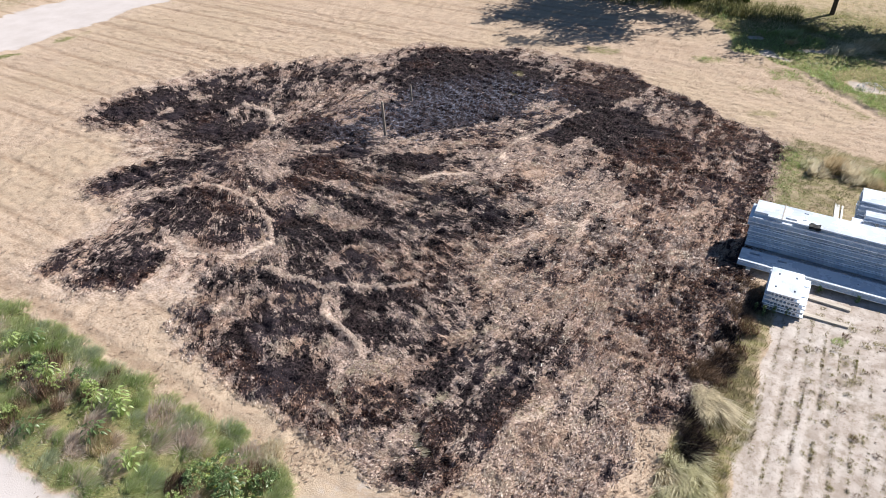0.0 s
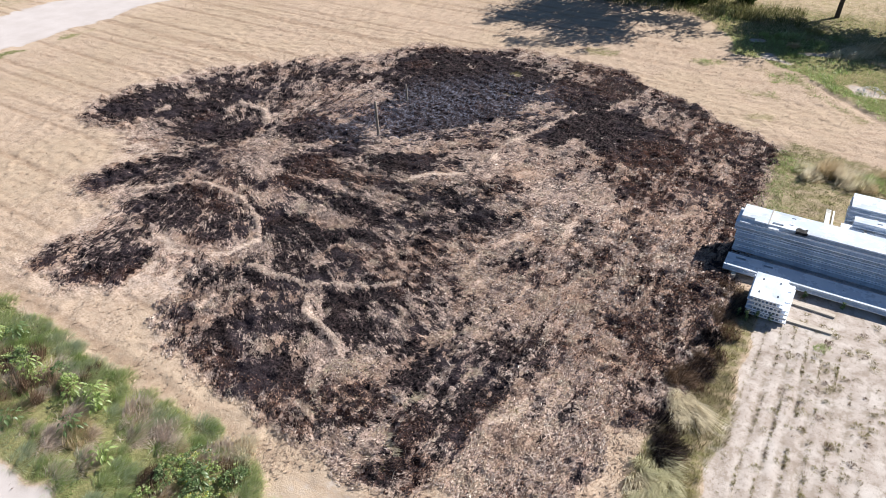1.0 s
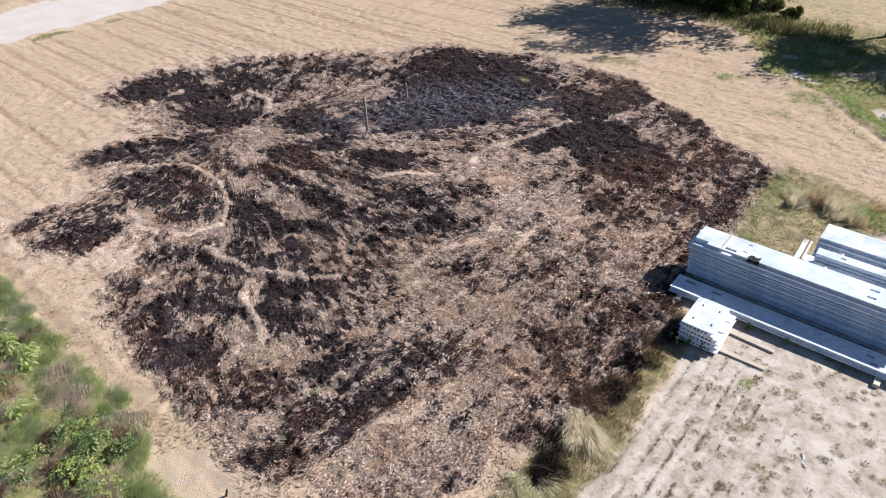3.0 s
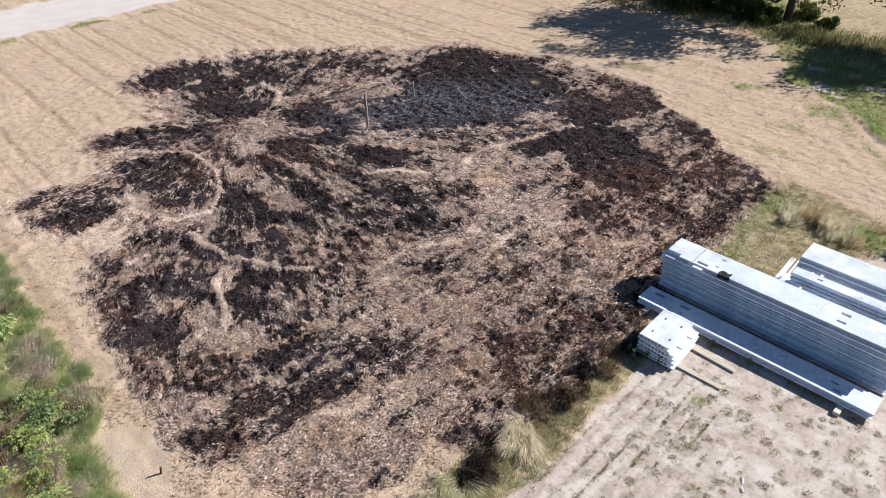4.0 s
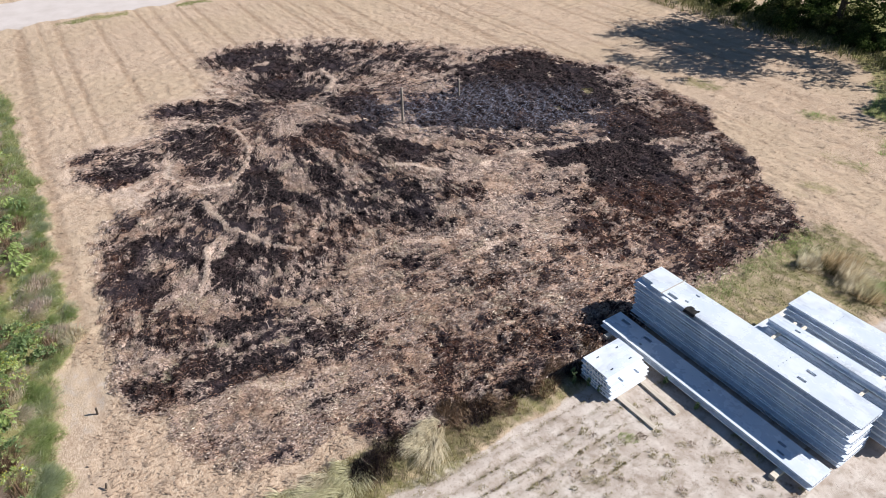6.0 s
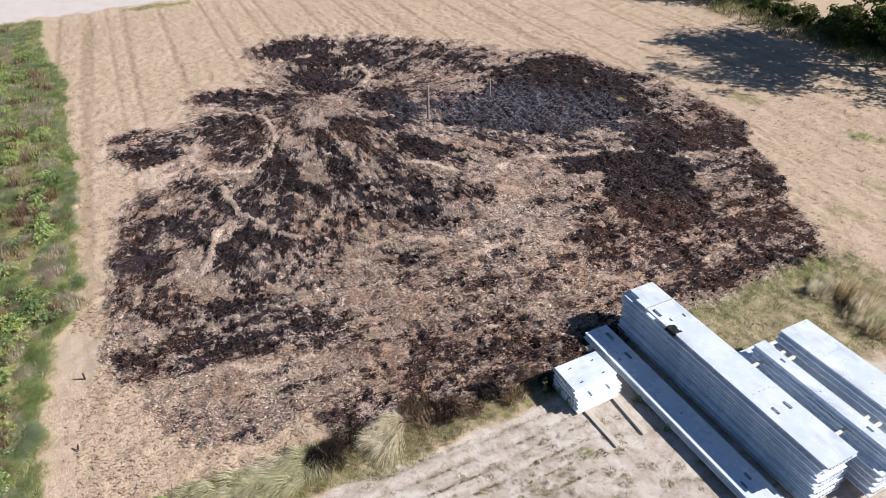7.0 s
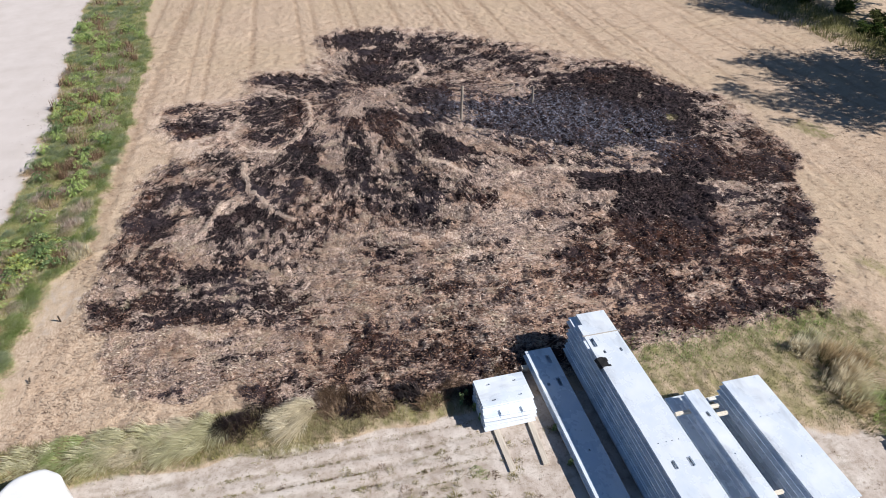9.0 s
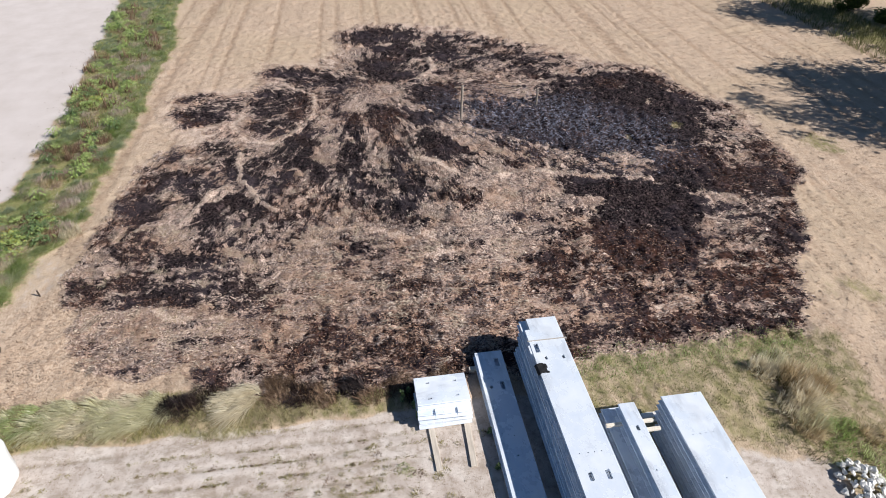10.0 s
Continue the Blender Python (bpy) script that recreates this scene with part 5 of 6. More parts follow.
    stuff("bent_stalks", blade_mesh("bent_stalks", bx, by, ground_z(bx, by), rng.uniform(0.10, 0.30, n), rng.uniform(0.010, 0.02, n), 0.7 + rng.normal(0, 1.0, n), rng.uniform(0.5, 0.98, n)), GREY_STRAW,
          "bent dry stalks standing in the burnt patch", "straw")
    x, y = (np.concatenate(v) for v in zip(scatter(165000, -44, 5.0, 6.0, 49), scatter(22000, -9.0, 1.2, 6.3, 17.0)))
    char, _, _, _ = burn_fields(x, y)
    sand, green, _, _ = cover_fields(x, y)
    keep = (char < 0.3) & (sand < 0.35) & (green < 0.35)
    x, y = x[keep], y[keep]
    n = len(x)
    flat = np.arange(n) % 6 > 0
    fx, fy = x[flat], y[flat]
    m = len(fx)
    stuff("mown_straw", flake_mesh("mown_straw", fx, fy, ground_z(fx, fy) - 0.015, rng.uniform(0.02, 0.085, m), 0.20, 1.4 + rng.normal(0, 0.6, m)), STRAW,
          "short mown dry straw covering the field", "straw")
    clod = (fbm(x, y, 0.8, 2, 171) + rng.normal(0, 0.05, n) > 0.66) & (rng.uniform(0, 1, n) < 0.12)
    m = int(clod.sum())
    stuff("brown_clods", flake_mesh("brown_clods", x[clod], y[clod], ground_z(x[clod], y[clod]), rng.uniform(0.02, 0.06, m), 0.6), CLOD, "small brown clods and dead leaves in the mown straw", "clods")
    bx, by = x[~flat], y[~flat]
    m = len(bx)
    stuff("stubble_stalks", blade_mesh("stubble_stalks", bx, by, ground_z(bx, by), rng.uniform(0.03, 0.10, m), rng.uniform(0.010, 0.024, m), rng.normal(0, 1.2, m), rng.uniform(0.4, 0.97, m)), STRAW,
          "thin upright straw stubble on the field", "straw")


build_litter()


# ---- grass and weeds ----
def grass(name, x, y, each, spread, height, width, lean, material, label, azimuth=None, swing=0.6, uneven=0.0):
    bx, by, a = tufts(x, y, each, spread)
    n = len(bx)
    az = a if azimuth is None else azimuth + rng.normal(0, swing, n)
    return stuff(name, blade_mesh(name, bx, by, ground_z(bx, by) - 0.02, rng.uniform(*height, n) * (1 + uneven * 2.4 * (fbm(bx, by, 0.75, 2, 181) - 0.45)), rng.uniform(*width, n), az, rng.uniform(*lean, n)), material, label, "grass")


def clump_blades(cx, cy, radius, height, count, lean, wind=0.85):
    """Blades of domed clumps: those at the rim lean outwards, all of them a little with the wind."""
    n = np.repeat(np.arange(len(cx)), count)
    a, q = rng.uniform(0, 2 * np.pi, len(n)), np.sqrt(rng.uniform(0, 1, len(n)))
    bx, by = cx[n] + np.cos(a) * q * radius[n] * 0.75, cy[n] + np.sin(a) * q * radius[n] * 0.75
    turn = np.arctan2(np.sin(a) * q + wind * np.sin(1.0), np.cos(a) * q + wind * np.cos(1.0)) + rng.normal(0, 0.35, len(n))
    tall = height[n] * rng.uniform(0.55, 1.1, len(n)) * (1 - 0.35 * q * q)
    return bx, by, tall, turn, np.clip(lean[0] + (lean[1] - lean[0]) * q + rng.normal(0, 0.12, len(n)), 0.03, 0.98)


def build_weeds():
    # clumps of many kinds crowd the strip, each a dome with a gap round it
    x, y = scatter(2700, -45, 0.6, 0.4, 7.2)
    _, green, _, _ = cover_fields(x, y)
    keep = (green > 0.6) & (y < weed_edge(x))
    x, y = x[keep], y[keep]
    edge = weed_edge(x) - y
    kind = fbm(x, y, 2.0, 2, 101) * 0.72 + rng.uniform(0, 1, len(x)) * 0.28
    order = np.argsort(np.argsort(kind)) / len(x)
    order = np.where(edge < 0.75, 0.48 * rng.uniform(0, 1, len(x)) + 0.02, order)
    far = step(-15, -21, x) > rng.uniform(0.2, 0.8, len(x))
    radius = rng.uniform(0.20, 0.48, len(x))
    for name, lo, hi, material, tall, width, count, lean, label in (
            ("grey_meadow_grass", 0.0, 0.17, BLUE_GRASS, (0.25, 0.42), (0.006, 0.012), 420, (0.5, 0.95), "fine grey-green meadow grass along the sand track"),
            ("meadow_grass", 0.17, 0.36, GRASS, (0.25, 0.45), (0.007, 0.014), 380, (0.5, 0.95), "green meadow grass along the sand track"),
            ("lush_meadow_grass", 0.36, 0.50, VIVID, (0.22, 0.45), (0.008, 0.016), 320, (0.5, 0.95), "lush bright green meadow grass along the sand track"),
            ("seeding_grass", 0.50, 0.66, PINK_GRASS, (0.35, 0.55), (0.008, 0.015), 330, (0.5, 0.95), "pinkish dry seeding grass among green weeds"),
            ("tan_meadow_grass", 0.66, 0.75, TAN_GRASS, (0.3, 0.5), (0.008, 0.016), 300, (0.45, 0.95), "tan dry grass among green weeds"),
            ("seed_stalks", 0.75, 0.84, RED_STALK, (0.35, 0.7), (0.008, 0.018), 170, (0.05, 0.4), "rusty brown seed stalks standing in the weeds")):
        k = (order >= lo) & (order < hi)
        for tag, m in (("", k & ~far), ("far_", k & far)):
            bx, by, length, turn, bend = clump_blades(x[m], y[m], radius[m], rng.uniform(*tall, m.sum()) * (1.35 if tag else 1.2), count if not tag else count // 4, lean)
            tone = material if not tag or material is not VIVID else GRASS
            stuff(tag + name, blade_mesh(name, bx, by, ground_z(bx, by) - 0.03, length, rng.uniform(*width, len(bx)) * (2.0 if tag else 1.0), turn, bend, 0.5), tone, label, "grass")
    # leafy weeds: domes of small leaves
    for name, lo, hi, size, material, label in (("weed_foliage", 0.84, 0.95, 0.032, WEED_LEAF, "leafy light green weeds growing thick along the track"), ("grey_foliage", 0.95, 1.01, 0.034, PALE_LEAF, "grey-green thistle-like weeds among grass")):
        m = (order >= lo) & (order < hi)
        n = np.repeat(np.flatnonzero(m), 26)
        a, q = rng.uniform(0, 2 * np.pi, len(n)), np.sqrt(rng.uniform(0, 1, len(n)))
        top = (0.25 + 0.3 * rng.uniform(0, 1, len(x)))[n] * np.sqrt(np.clip(1.05 - q * q, 0, 1)) * rng.uniform(0.75, 1.05, len(n))
        c = np.stack([x[n] + np.cos(a) * q * radius[n] * 1.1, y[n] + np.sin(a) * q * radius[n] * 1.1, top + 0.02], 1)
        stuff(name, leaf_mesh(name, c, rng.uniform(0.04, 0.10, len(n)), 11, size, 61, 0.35), material, label, "weeds")
        if material is WEED_LEAF:
            pick = (fbm(x[n], y[n], 1.3, 2, 117) > 0.55) & (x[n] > -24) & (rng.uniform(0, 1, len(n)) < 0.6)
            stuff("yellow_flowers", leaf_mesh("yellow_flowers", c[pick] + np.array([0, 0, 0.06]), np.full(pick.sum(), 0.07), 3, 0.020, 63), FLOWER, "small yellow flowers on green weeds", "flowers")
    tx, ty = scatter(5200, -45, 2.0, -1.5, 4.0)
    _, green, track, _ = cover_fields(tx, ty)
    keep = (track > 0.5) & (rng.uniform(0, 1, len(tx)) < step(1.2, 3.0, ty + 0.10 * np.clip(-18 - tx, 0, 30)) * step(0.4, 0.6, fbm(tx, ty, 0.7, 2, 163)))
    stuff("track_litter", flake_mesh("track_litter", tx[keep], ty[keep], ground_z(tx[keep], ty[keep]) - 0.01, rng.uniform(0.015, 0.06, keep.sum()), 0.4), CLOD, "dark bits of plants and clods on the sand track", "litter")
    # short growth between the clumps, and pale fine grass along the field
    x, y = scatter(11000, -45, 0.6, 0.4, 7.2)
    _, green, _, _ = cover_fields(x, y)
    keep = (green > 0.35 + rng.uniform(0, 0.4, len(x))) & (y < weed_edge(x) + 0.2)
    x, y = x[keep], y[keep]
    grass("weed_undergrowth", x, y, 4, 0.15, (0.05, 0.15), (0.008, 0.018), (0.5, 0.95), GRASS, "short green growth between the weeds")
    rim = np.abs(weed_edge(x) - y - 0.15) < 0.4
    grass("strip_edge_grass", x[rim], y[rim], 9, 0.14, (0.12, 0.34), (0.006, 0.013), (0.4, 0.95), PALE_GREEN, "pale fine grass at the strip's edge", 1.2, 0.9)


def build_broadleaf(seed):
    """A leafy rosette: broad oval leaves on stalks, at several heights, most of them facing up."""
    r = random.Random(seed)
    plant = new("broadleaf_plant")
    for k in range(24):
        bm = bmesh.new()
        f = (k + 0.5) / 24
        a, reach = k * 2.4 + r.uniform(-0.3, 0.3), 0.30 * math.sqrt(f) * r.uniform(0.8, 1.15)
        foot = Vector((math.cos(a) * reach, math.sin(a) * reach, 0.36 - 0.24 * f + r.uniform(-0.04, 0.04)))
        turn = a + r.uniform(-0.5, 0.5)
        out, side = Vector((math.cos(turn), math.sin(turn), r.uniform(-0.35, 0.15))), Vector((-math.sin(turn), math.cos(turn), r.uniform(-0.2, 0.2)))
        length, width = r.uniform(0.09, 0.17), r.uniform(0.026, 0.045)
        prev = None
        for u, w in ((0.0, 0.12), (0.2, 0.75), (0.45, 1.0), (0.7, 0.8), (0.9, 0.4), (1.0, 0.03)):
            c = foot + out * length * u - Vector((0, 0, 0.06 * u * u))
            row = [bm.verts.new(c + side * width * w * e + Vector((0, 0, 0.018 * abs(e) * w))) for e in (-1, 0, 1)]
            if prev:
                for j in range(2):
                    bm.faces.new((prev[j], prev[j + 1], row[j + 1], row[j]))
            prev = row
        limb(bm, [Vector((0, 0, -0.2)), foot * 0.5, foot], 0.006, 0.004, 4)
        part("leaf", bm, WEED_LEAF if seed % 2 else PALE_LEAF, plant, smooth=True)
    return tagged(plant, "low broad-leaved green weed among tall grass", "weed plant", "broad-leaved weeds")


build_weeds()
BROAD_SPOTS = [(-14.0, 5.6), (-15.2, 3.8), (-12.0, 4.4), (-14.5, 5.3), (-18.3, 5.9), (-18.7, 5.5), (-13.6, 5.4), (-9.3, 5.2)]
BROAD = [build_broadleaf(s) for s in (1, 2, 3)]
broad_r = random.Random(9)
for k in range(26):
    bx = -4.5 - 30 * broad_r.random() ** 1.3
    by = broad_r.uniform(3.2, 5.4)
    if k < len(BROAD_SPOTS):
        bx, by = BROAD_SPOTS[k]
    m = pose(bx, by, 0.20, 0, 0, broad_r.uniform(0, 360))
    if k < 3:
        BROAD[k].matrix_basis = m
    else:
        copy_thing(BROAD[k % 3], m)


def build_verge():
    x, y = scatter(5200, -1.2, 1.6, 4.5, 21.0)
    _, green, _, _ = cover_fields(x, y)
    keep = (green > 0.3 + rng.uniform(0, 0.35, len(x))) & (rng.uniform(0, 1, len(x)) < 1 - 0.45 * step(14.5, 16.5, y))
    x, y = x[keep], y[keep]
    dry = fbm(x, y, 0.9, 2, 121) > 0.47
    brown = rng.uniform(0, 1, len(x)) < 0.12
    grass("brown_verge_stalks", x[brown], y[brown], 6, 0.12, (0.08, 0.3), (0.008, 0.016), (0.2, 0.85), RED_STALK, "dead brown stalks on the verge of the yard")
    grass("verge_grass", x[~dry], y[~dry], 15, 0.11, (0.06, 0.22), (0.005, 0.011), (0.15, 0.75), STALE, "yellowing grass on the verge of the yard")
    grass("dry_verge_grass", x[dry], y[dry], 14, 0.11, (0.07, 0.22), (0.005, 0.011), (0.2, 0.8), LAWN_DRY, "bleached grass on the verge of the yard")
    # short turf behind the slabs
    x, y = scatter(6500, -0.6, 6.5, 22.3, 31.6)
    _, green, _, _ = cover_fields(x, y)
    keep = (green > 0.25 + rng.uniform(0, 0.35, len(x))) & ((y > 25.6) | (x < 2.4)) & ~((y < 22.6) & (x > -0.4))
    x, y = x[keep], y[keep]
    dry = fbm(x, y, 1.0, 2, 125) + 0.05 * np.clip(x - 0.6, -1, 2) > 0.58
    grass("short_grass", x[~dry], y[~dry], 13, 0.13, (0.04, 0.12), (0.006, 0.012), (0.2, 0.8), OLIVE, "short green grass behind the slab stacks")
    grass("short_dry_grass", x[dry], y[dry], 13, 0.13, (0.04, 0.12), (0.006, 0.012), (0.2, 0.8), LAWN_DRY, "short dry grass behind the slab stacks")
    x, y = scatter(900, -0.5, 1.1, 22.6, 30.2)
    keep = rng.uniform(0, 1, len(x)) < 0.9 - 0.8 * np.abs(x - 0.25) / 0.8
    grass("fringe_grass", x[keep], y[keep], 9, 0.12, (0.05, 0.16), (0.008, 0.018), (0.2, 0.85), VIVID, "bright green grass fringing the burnt patch")
    # thin green patches on the mown field
    x, y = scatter(30000, -16, 4, 28, 44)
    w = fbm(x, y, 1.3, 3, 41) - 0.5
    keep = (spots_at(x, y, GREEN_SPOTS, w) > 0.25 + rng.uniform(0, 0.6, len(x))) & (rng.uniform(0, 1, len(x)) < 0.6)
    grass("field_grass", x[keep], y[keep], 6, 0.12, (0.04, 0.10), (0.010, 0.020), (0.3, 0.9), STALE, "thin yellow-green grass patches on the mown field")
    # the bank and the meadow at the trees
    x, y = scatter(11000, -10, 12, 35.5, 57)
    _, green, _, _ = cover_fields(x, y)
    keep = green > 0.4 + rng.uniform(0, 0.3, len(x))
    x, y = x[keep], y[keep]
    dry = fbm(x, y, 3.0, 2, 131) > 0.58 - 0.12 * step(47, 52, y)
    lush = ~dry & (fbm(x, y, 1.2, 2, 133) > 0.5) & (y < 48)
    grass("lush_bank_grass", x[lush], y[lush], 8, 0.2, (0.08, 0.28), (0.012, 0.026), (0.3, 0.9), VIVID, "lush bright green grass on the bank")
    behind = bank_at(x, y, 0.0) > 3.2 + rng.normal(0, 0.8, len(x))
    dry = dry & (y > 45.5) | dry & (x > 0.5) | behind & (fbm(x, y, 2.2, 2, 135) > 0.42)
    stale = ~dry & behind
    grass("bank_grass", x[~dry & ~stale], y[~dry & ~stale], 7, 0.22, (0.08, 0.3), (0.012, 0.026), (0.3, 0.9), VIVID, "green grass on the bank by the trees")
    grass("meadow_tufts", x[stale], y[stale], 7, 0.32, (0.08, 0.26), (0.012, 0.024), (0.6, 0.98), STALE, "yellowing tufts of grass in the dry meadow by the trees")
    grass("dry_bank_grass", x[dry], y[dry], 5, 0.34, (0.10, 0.30), (0.014, 0.026), (0.6, 0.98), TAN_GRASS, "tall dry grass on the bank by the trees")
    x, y = scatter(2200, -38, -8, 48.6, 53)
    wx, wy = scatter(520, -8.0, -2.0, 48.8, 52.5)
    x, y = np.concatenate([x, wx]), np.concatenate([y, wy])
    grass("hedge_grass", x, y, 5, 0.25, (0.2, 0.7), (0.018, 0.034), (0.2, 0.8), OLIVE, "rough olive grass under the hedge")
    # tufts in the sandy yard, some of them in rough rows along the verge
    rx, ry = [], []
    for k in range(8):
        yy = rng.uniform(6.0, 18.2, 210)
        rx.append(1.30 + 0.42 * k + 0.06 * np.sin(yy * 0.8 + k) + rng.normal(0, 0.03, 210))
        ry.append(yy)
    rx, ry = np.concatenate(rx), np.concatenate(ry)
    keep = fbm(rx, ry, 1.3, 2, 151) > 0.33 + 0.03 * (rx - 1.3)
    x, y = scatter(1000, 1.2, 11, 6, 29)
    x, y = np.concatenate([rx[keep], x]), np.concatenate([ry[keep], y])
    keep = ~((y > 20.1) & (y < 25.5) & (x < 7)) & ~((y > 18.4) & (y < 20) & (x < 3.2)) & ((x > 3.5) | (y < 22))
    x, y = x[keep], y[keep]
    wx, wy = scatter(520, 2.0, 11, 6, 20.1)
    wide = np.concatenate([rng.uniform(0.035, 0.085, len(x)), rng.uniform(0.09, 0.19, len(wx))])
    x, y = np.concatenate([x, wx]), np.concatenate([y, wy])
    kind = rng.uniform(0, 1, len(x)) * 0.7 + fbm(x, y, 1.6, 2, 153) * 0.3
    for name, lo, hi, material, label in (("dry_yard_weeds", 0.0, 0.42, LAWN_DRY, "small dry olive tufts in the sandy yard"), ("brown_yard_weeds", 0.42, 0.56, RED_STALK, "small dead brown tufts in the sandy yard"),
                                          ("yard_weeds", 0.56, 1.0, STALE, "small yellow-green weeds in the sandy yard")):
        for tag, k in (("", (kind >= lo) & (kind < hi) & (wide < 0.088)), ("large_", (kind >= lo) & (kind < hi) & (wide >= 0.088))):
            bx, by, length, turn, bend = clump_blades(x[k], y[k], wide[k], wide[k] * 0.62 + 0.012, 90 if tag else 26, (0.1, 0.9), 0.0)
            stuff(tag + name, blade_mesh(name, bx, by, ground_z(bx, by) - 0.01, length, rng.uniform(0.006, 0.011, len(bx)), turn, bend), material, label, "weeds")
    x, y = scatter(30000, 0.8, 12, 5, 30)
    sand, green, _, _ = cover_fields(x, y)
    row = np.abs(((x - 1.30 - 0.06 * np.sin(y * 0.8)) % 0.42) - 0.0)
    near_row = np.maximum(step(0.1, 0.02, row), step(0.36, 0.42, row)) * step(4.9, 4.2, x) * step(19, 17.5, y)
    keep = (sand > 0.4) & (rng.uniform(0, 1, len(x)) < 0.3 + 0.65 * near_row * step(0.35, 0.55, fbm(x, y, 1.4, 2, 157)) + 0.5 * step(0.55, 0.65, fbm(x, y, 0.8, 2, 159)))
    x, y = x[keep], y[keep]
    n = len(x)
    stuff("yard_litter", flake_mesh("yard_litter", x, y, ground_z(x, y) - 0.02, rng.uniform(0.008, 0.032, n), 0.35), LITTER, "bits of dry stalk and gravel on the sand", "litter")


build_verge()


def build_tussock(x, y, radius, height, count, material, azimuth, label, lean=(0.6, 0.97)):
    """One big clump of long bent grass: wisps that each lean their own way."""
    wisps = max(6, int(9 * radius / 0.4))
    wa, wq = rng.uniform(0, 2 * np.pi, wisps), radius * np.sqrt(rng.uniform(0, 1, wisps))
    turn, tall, slump = rng.normal(0, 0.45, wisps), rng.uniform(0.55, 1.1, wisps), rng.uniform(-0.15, 0.1, wisps)
    a, q = rng.uniform(0, 2 * np.pi, count), radius * np.sqrt(rng.uniform(0, 1, count))
    bx, by = np.cos(a) * q, np.sin(a) * q
    which = np.argmin((bx[:, None] - np.cos(wa) * wq) ** 2 + (by[:, None] - np.sin(wa) * wq) ** 2, axis=1)
    comb = azimuth + turn[which]
    away = np.arctan2(np.sin(comb) + 0.4 * by / radius, np.cos(comb) + 0.4 * bx / radius)
    height = height * tall[which]
    lean = np.clip(rng.uniform(*lean, count) + slump[which], 0.02, 0.98)
    me = blade_mesh("grass_tussock", bx, by, np.full(count, -0.03), rng.uniform(0.6, 1.15, count) * height, rng.uniform(0.008, 0.022, count), away + rng.normal(0, 0.2, count), lean, 0.55)
    me.materials.append(material)
    ob = new("grass_tussock", me)
    ob.location = (x, y, 0)
    return tagged(ob, label, "grass tussock", "grass tussocks")


PALE_T = "big bleached grass tussock bent over beside burnt stubble"
GREEN_T = "pale green grass tussock bent over on the verge"
build_tussock(0.05, 13.45, 0.45, 0.85, 1800, DRY_GRASS, -1.1, PALE_T)
build_tussock(-0.2, 13.85, 0.3, 0.6, 700, DRY_GRASS, -0.9, PALE_T)
build_tussock(0.0, 12.15, 0.4, 0.5, 900, CHAR, -0.6, "scorched black grass tussock on the verge", (0.2, 0.9))
build_tussock(0.2, 12.0, 0.25, 0.4, 300, RED_STALK, -0.6, "scorched brown grass tussock on the verge", (0.2, 0.9))
for tx, ty, rad in ((-0.45, 14.65, 0.42), (0.0, 15.15, 0.45), (-0.4, 12.55, 0.35), (-0.05, 11.75, 0.32)):
    build_tussock(tx, ty, rad, 0.5, 1100, CHAR if tx != -0.45 else RED_STALK, -0.4, "scorched black grass tussock on the verge" if tx != -0.45 else "scorched brown grass tussock on the verge", (0.2, 0.95))
for tx, ty, rad, hh, count, mat_t in ((-0.2, 11.5, 0.4, 0.7, 1000, PALE_GREEN), (0.1, 11.0, 0.45, 0.75, 1300, PALE_GREEN), (-0.25, 10.7, 0.35, 0.6, 700, DRY_GRASS), (0.2, 10.3, 0.45, 0.75, 1300, PALE_GREEN), (-0.2, 9.9, 0.4, 0.6, 800, PALE_GREEN),
                                      (0.1, 9.4, 0.4, 0.7, 900, DRY_GRASS), (-0.3, 8.9, 0.45, 0.7, 1000, PALE_GREEN), (0.15, 8.5, 0.4, 0.6, 800, PALE_GREEN), (-0.25, 7.9, 0.5, 0.7, 1100, GRASS), (-0.1, 7.1, 0.5, 0.6, 900, PALE_GREEN)):
    build_tussock(tx, ty, rad, hh, count, mat_t, -0.9, GREEN_T if mat_t is not DRY_GRASS else "bleached grass tussock on the verge")
brush_r = random.Random(21)
for k in range(16):
    ty = 12.9 + 0.42 * k
    tx = 0.0 + 0.035 * (ty - 13) + brush_r.uniform(-0.35, 0.35)
    if k in (1, 2, 3):
        continue
    dark = k in (0, 8, 9, 13)
    build_tussock(tx, ty, brush_r.uniform(0.28, 0.42), brush_r.uniform(0.3, 0.5), 600, CHAR if dark else RED_STALK, brush_r.uniform(-2, 1), "scorched black grass tussock at the burn's edge" if dark else "rusty scorched grass tussock at the burn's edge", (0.2, 0.9))
EDGE_T = "pale windswept grass tussock at the field's edge"
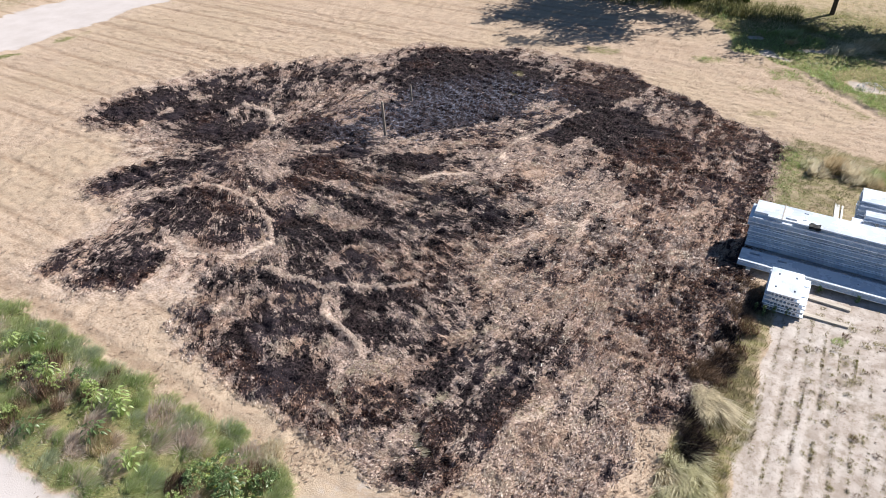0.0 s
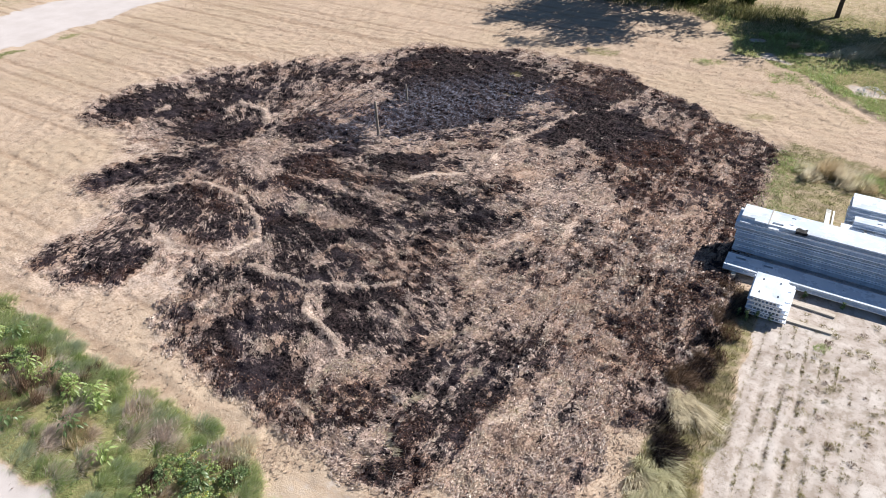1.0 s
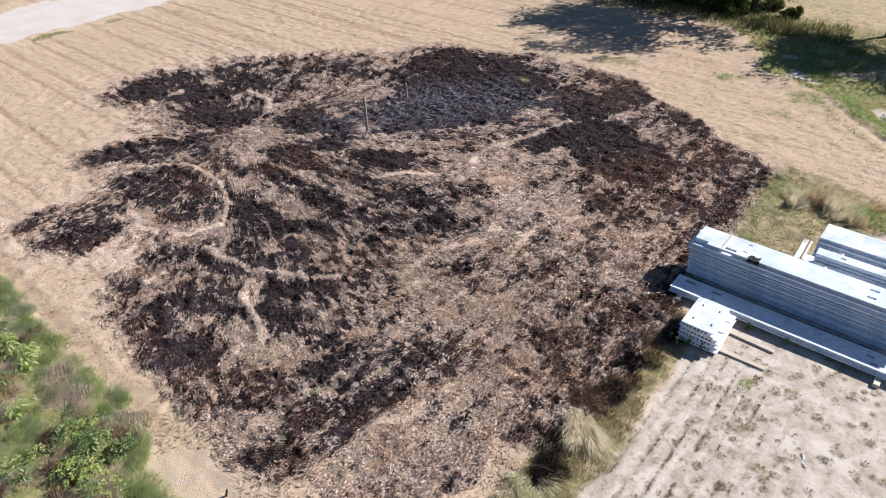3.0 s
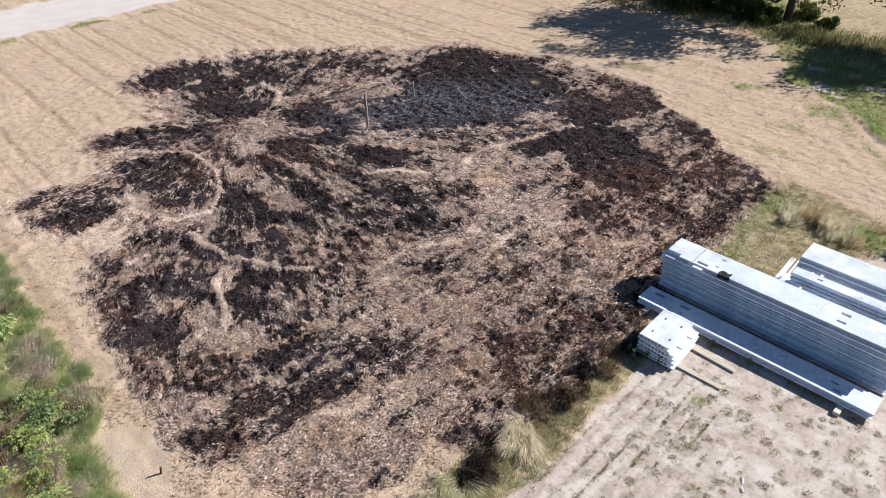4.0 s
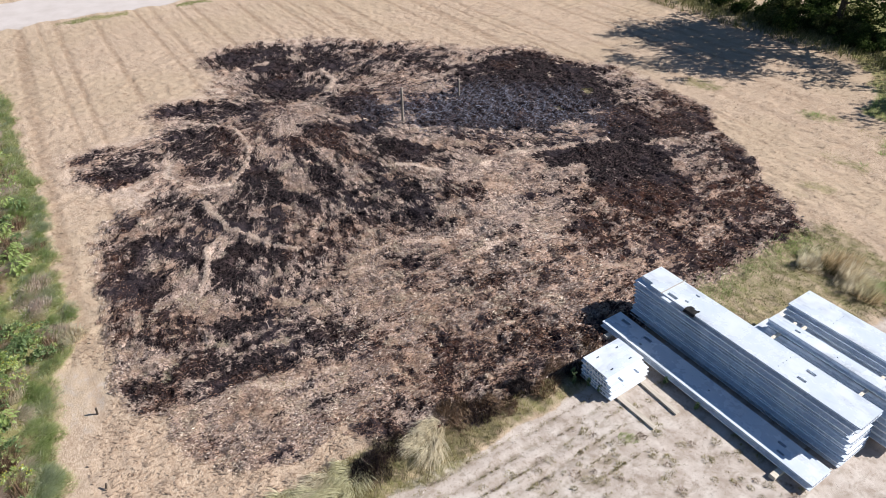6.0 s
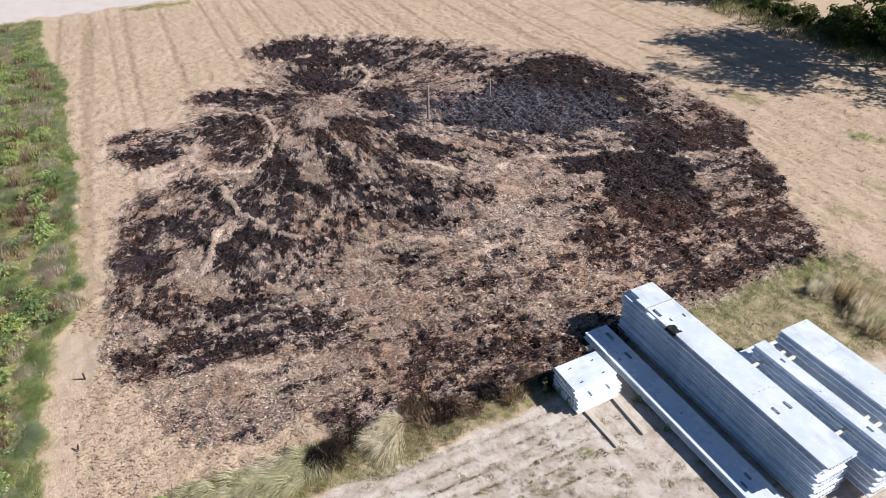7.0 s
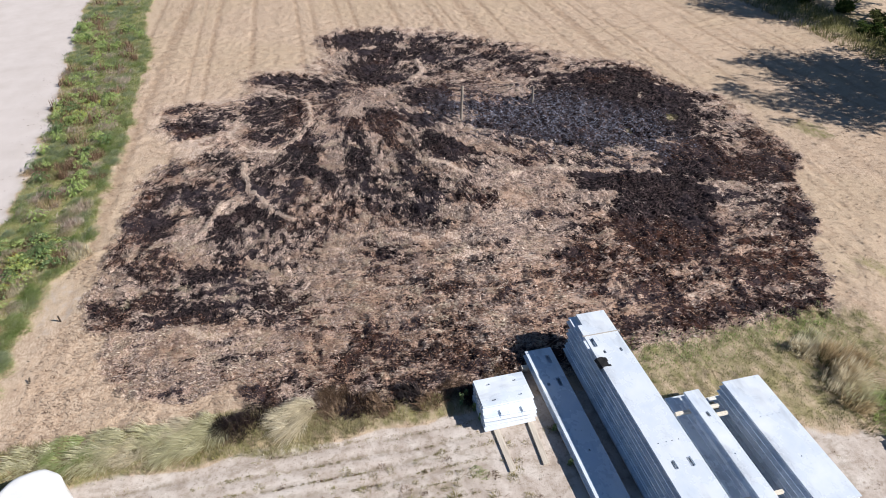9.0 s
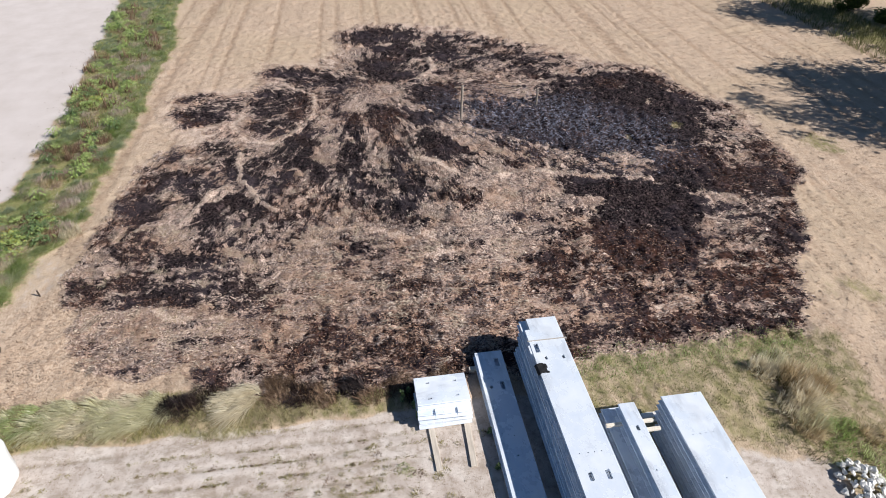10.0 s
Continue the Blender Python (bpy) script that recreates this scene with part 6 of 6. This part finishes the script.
for tx, ty, rad, hh, count, mat_t in ((1.15, 28.4, 0.25, 0.85, 420, DRY_GRASS), (1.0, 29.0, 0.3, 0.6, 400, DRY_GRASS), (1.75, 28.9, 0.5, 0.95, 1300, TAN_GRASS), (2.3, 28.8, 0.4, 0.9, 900, DRY_GRASS), (2.5, 28.3, 0.45, 0.7, 900, DRY_GRASS), (1.2, 28.2, 0.4, 0.7, 800, DRY_GRASS), (0.9, 28.7, 0.4, 0.6, 700, PALE_GREEN), (3.2, 28.3, 0.4, 0.6, 700, TAN_GRASS), (1.9, 29.5, 0.35, 0.8, 500, TAN_GRASS), (4.1, 28.7, 0.5, 0.4, 600, VIVID), (4.9, 29.5, 0.5, 0.45, 600, GRASS), (3.9, 28.1, 0.4, 0.3, 450, OLIVE), (5.5, 29.7, 0.5, 0.45, 600, VIVID), (3.7, 29.8, 0.35, 0.55, 450, TAN_GRASS),
                                      (0.5, 28.6, 0.45, 0.3, 700, VIVID), (0.25, 29.2, 0.4, 0.3, 500, VIVID), (1.7, 28.7, 0.35, 0.5, 500, OLIVE), (2.6, 28.3, 0.45, 0.35, 600, OLIVE), (3.05, 28.5, 0.38, 0.75, 800, PALE_GREEN), (3.4, 29.2, 0.4, 0.5, 600, VIVID), (4.2, 29.6, 0.45, 0.45, 700, GRASS), (4.8, 30.0, 0.4, 0.4, 600, GRASS)):
    build_tussock(tx, ty, rad, hh, count, mat_t, -0.5, EDGE_T if mat_t in (DRY_GRASS, TAN_GRASS) else "green grass tussock at the field's edge", (0.15, 0.7))
for tx, ty, rad, hh, count, mat_t in ((-5.6, 49.6, 0.8, 0.9, 900, STALE), (-4.4, 49.0, 0.7, 0.7, 700, TAN_GRASS), (-3.4, 46.2, 0.7, 0.6, 700, VIVID), (-2.2, 46.8, 0.7, 0.7, 700, GRASS), (-0.6, 46.0, 0.6, 0.6, 600, VIVID), (-1.2, 48.4, 0.7, 0.7, 700, STALE), (0.7, 44.3, 0.8, 0.9, 900, DRY_GRASS), (1.5, 45.2, 0.9, 1.0, 1000, DRY_GRASS), (2.3, 46.4, 0.9, 1.0, 1000, TAN_GRASS), (-1.95, 44.9, 0.3, 1.0, 400, TAN_GRASS), (-1.6, 43.5, 0.4, 0.4, 500, VIVID), (-6.0, 46.3, 0.7, 0.4, 700, VIVID), (2.3, 38.4, 0.5, 0.35, 600, VIVID)):
    build_tussock(tx, ty, rad, hh, count, mat_t, -0.5, "tall bleached grass clump on the bank" if mat_t in (DRY_GRASS, TAN_GRASS) else "bright green grass tussock on the bank", (0.4, 0.95))
for tx, ty, rad in ((-14.7, 32.9, 0.35), (-13.7, 30.1, 0.35), (-4.0, 11.1, 0.4), (-6.0, 8.2, 0.45), (-1.45, 33.5, 0.35)):
    build_tussock(tx, ty, rad, 0.2, 260, VIVID if ty > 33 else LAWN_DRY, 0.2, "low green grass tuft on the mown field" if ty > 33 else "low yellow-green grass tuft surviving in burnt stubble", (0.5, 0.97))


# ---- single weeds in the yard ----
def build_stalk(x, y, height, seed):
    """A lone upright weed: a stem with narrow leaves all the way up."""
    r = random.Random(seed)
    plant = new("tall_weed")
    plant.location = (x, y, 0)
    bm = bmesh.new()
    limb(bm, [Vector((0, 0, -0.05)), Vector((0.01, 0, height * 0.5)), Vector((0.02, 0.01, height))], 0.010, 0.004, 5)
    part("stem", bm, OLIVE, plant)
    levels = np.array([(r.gauss(0, 0.02), r.gauss(0, 0.02), height * (0.2 + 0.8 * k / 11)) for k in range(12)])
    me = leaf_mesh("foliage", levels, np.full(12, 0.05), 7, 0.035, seed, 0.4)
    me.materials.append(PALE_LEAF)
    new("foliage", me).parent = plant
    return tagged(plant, "upright leafy green weed growing from sand", "weed plant", "upright weeds")


for k, (wx, wy, wh) in enumerate(((0.71, 17.92, 0.45), (0.98, 18.22, 0.30), (0.47, 18.12, 0.30), (1.35, 18.30, 0.34), (2.1, 20.05, 0.22), (3.2, 20.02, 0.25))):
    build_stalk(wx, wy, wh, 200 + k)
for wx, wy in ((2.95, 17.85), (3.05, 18.05), (2.8, 17.7)):
    build_tussock(wx, wy, 0.16, 0.22, 260, RED_STALK if wy > 18 else GRASS, 1.0, "low straggly weed in the sandy yard", (0.3, 0.95))


# ---- straw tufts the fire passed by ----
for wx, wy, rad, hh in ((-9.1, 9.9, 0.35, 0.3), (-8.5, 10.3, 0.4, 0.34), (-8.9, 8.4, 0.4, 0.28), (-5.7, 11.8, 0.4, 0.22), (-6.5, 10.1, 0.35, 0.2), (-6.3, 8.4, 0.45, 0.26), (-4.1, 10.9, 0.4, 0.22)):
    build_tussock(wx, wy, rad, hh, 420, DRY_GRASS, 0.2, "flattened pale straw tuft remaining in burnt stubble", (0.7, 0.98))


# ---- clumps in the weed strip ----
for tx, ty, rad, hh, mat_t in ((-12.6, 5.8, 0.4, 0.55, PINK_GRASS), (-13.3, 4.5, 0.4, 0.6, TAN_GRASS), (-9.7, 6.0, 0.4, 0.55, PINK_GRASS), (-11.5, 5.8, 0.35, 0.5, PINK_GRASS), (-9.3, 6.4, 0.4, 0.5, DRY_GRASS), (-15.0, 6.0, 0.3, 0.55, RED_STALK), (-17.2, 5.2, 0.4, 0.5, PINK_GRASS),
                               (-20.3, 5.6, 0.45, 0.6, PINK_GRASS), (-23.5, 5.2, 0.45, 0.6, PALE_GREEN), (-26.4, 5.4, 0.4, 0.6, PINK_GRASS), (-7.6, 4.6, 0.4, 0.5, DRY_GRASS), (-10.6, 4.6, 0.35, 0.5, RED_STALK)):
    build_tussock(tx, ty, rad, hh, 650, mat_t, 0.9, "pinkish dry grass clump among green weeds" if mat_t is PINK_GRASS else "dry grass clump among green weeds", (0.2, 0.85))


# ---- charred stubs at the field's corner and a scrap in the yard ----
for px, py, hh, rr, lean in ((-5.6, 6.55, 0.32, 0.028, (0.3, 0.1)), (-2.95, 6.3, 0.22, 0.026, (-0.2, 0.25))):
    _, stub_bm = build_post(px, py, hh, rr, lean)
    stub = part("charred_stub", stub_bm, BARK, smooth=True)
    stub.location = (px, py, 0)
    tagged(stub, "short charred stub of wood sticking out of dry soil", "stub", "charred stubs")
scrap_bm = bmesh.new()
grid = [[scrap_bm.verts.new((0.05 * i - 0.05, 0.07 * j - 0.21, 0.035 + 0.025 * math.sin(j * 1.3 + i) + (0.03 if i == 1 else 0.0))) for j in range(7)] for i in range(3)]
for i in range(2):
    for j in range(6):
        scrap_bm.faces.new((grid[i][j], grid[i + 1][j], grid[i + 1][j + 1], grid[i][j + 1]))
bmesh.ops.solidify(scrap_bm, geom=scrap_bm.faces[:], thickness=0.006)
scrap = tagged(part("plastic_scrap", scrap_bm, WRAP), "crumpled scrap of white plastic film on sandy soil", "scrap")
scrap.matrix_world = pose(4.78, 16.1, 0.0, 0, 0, 24)
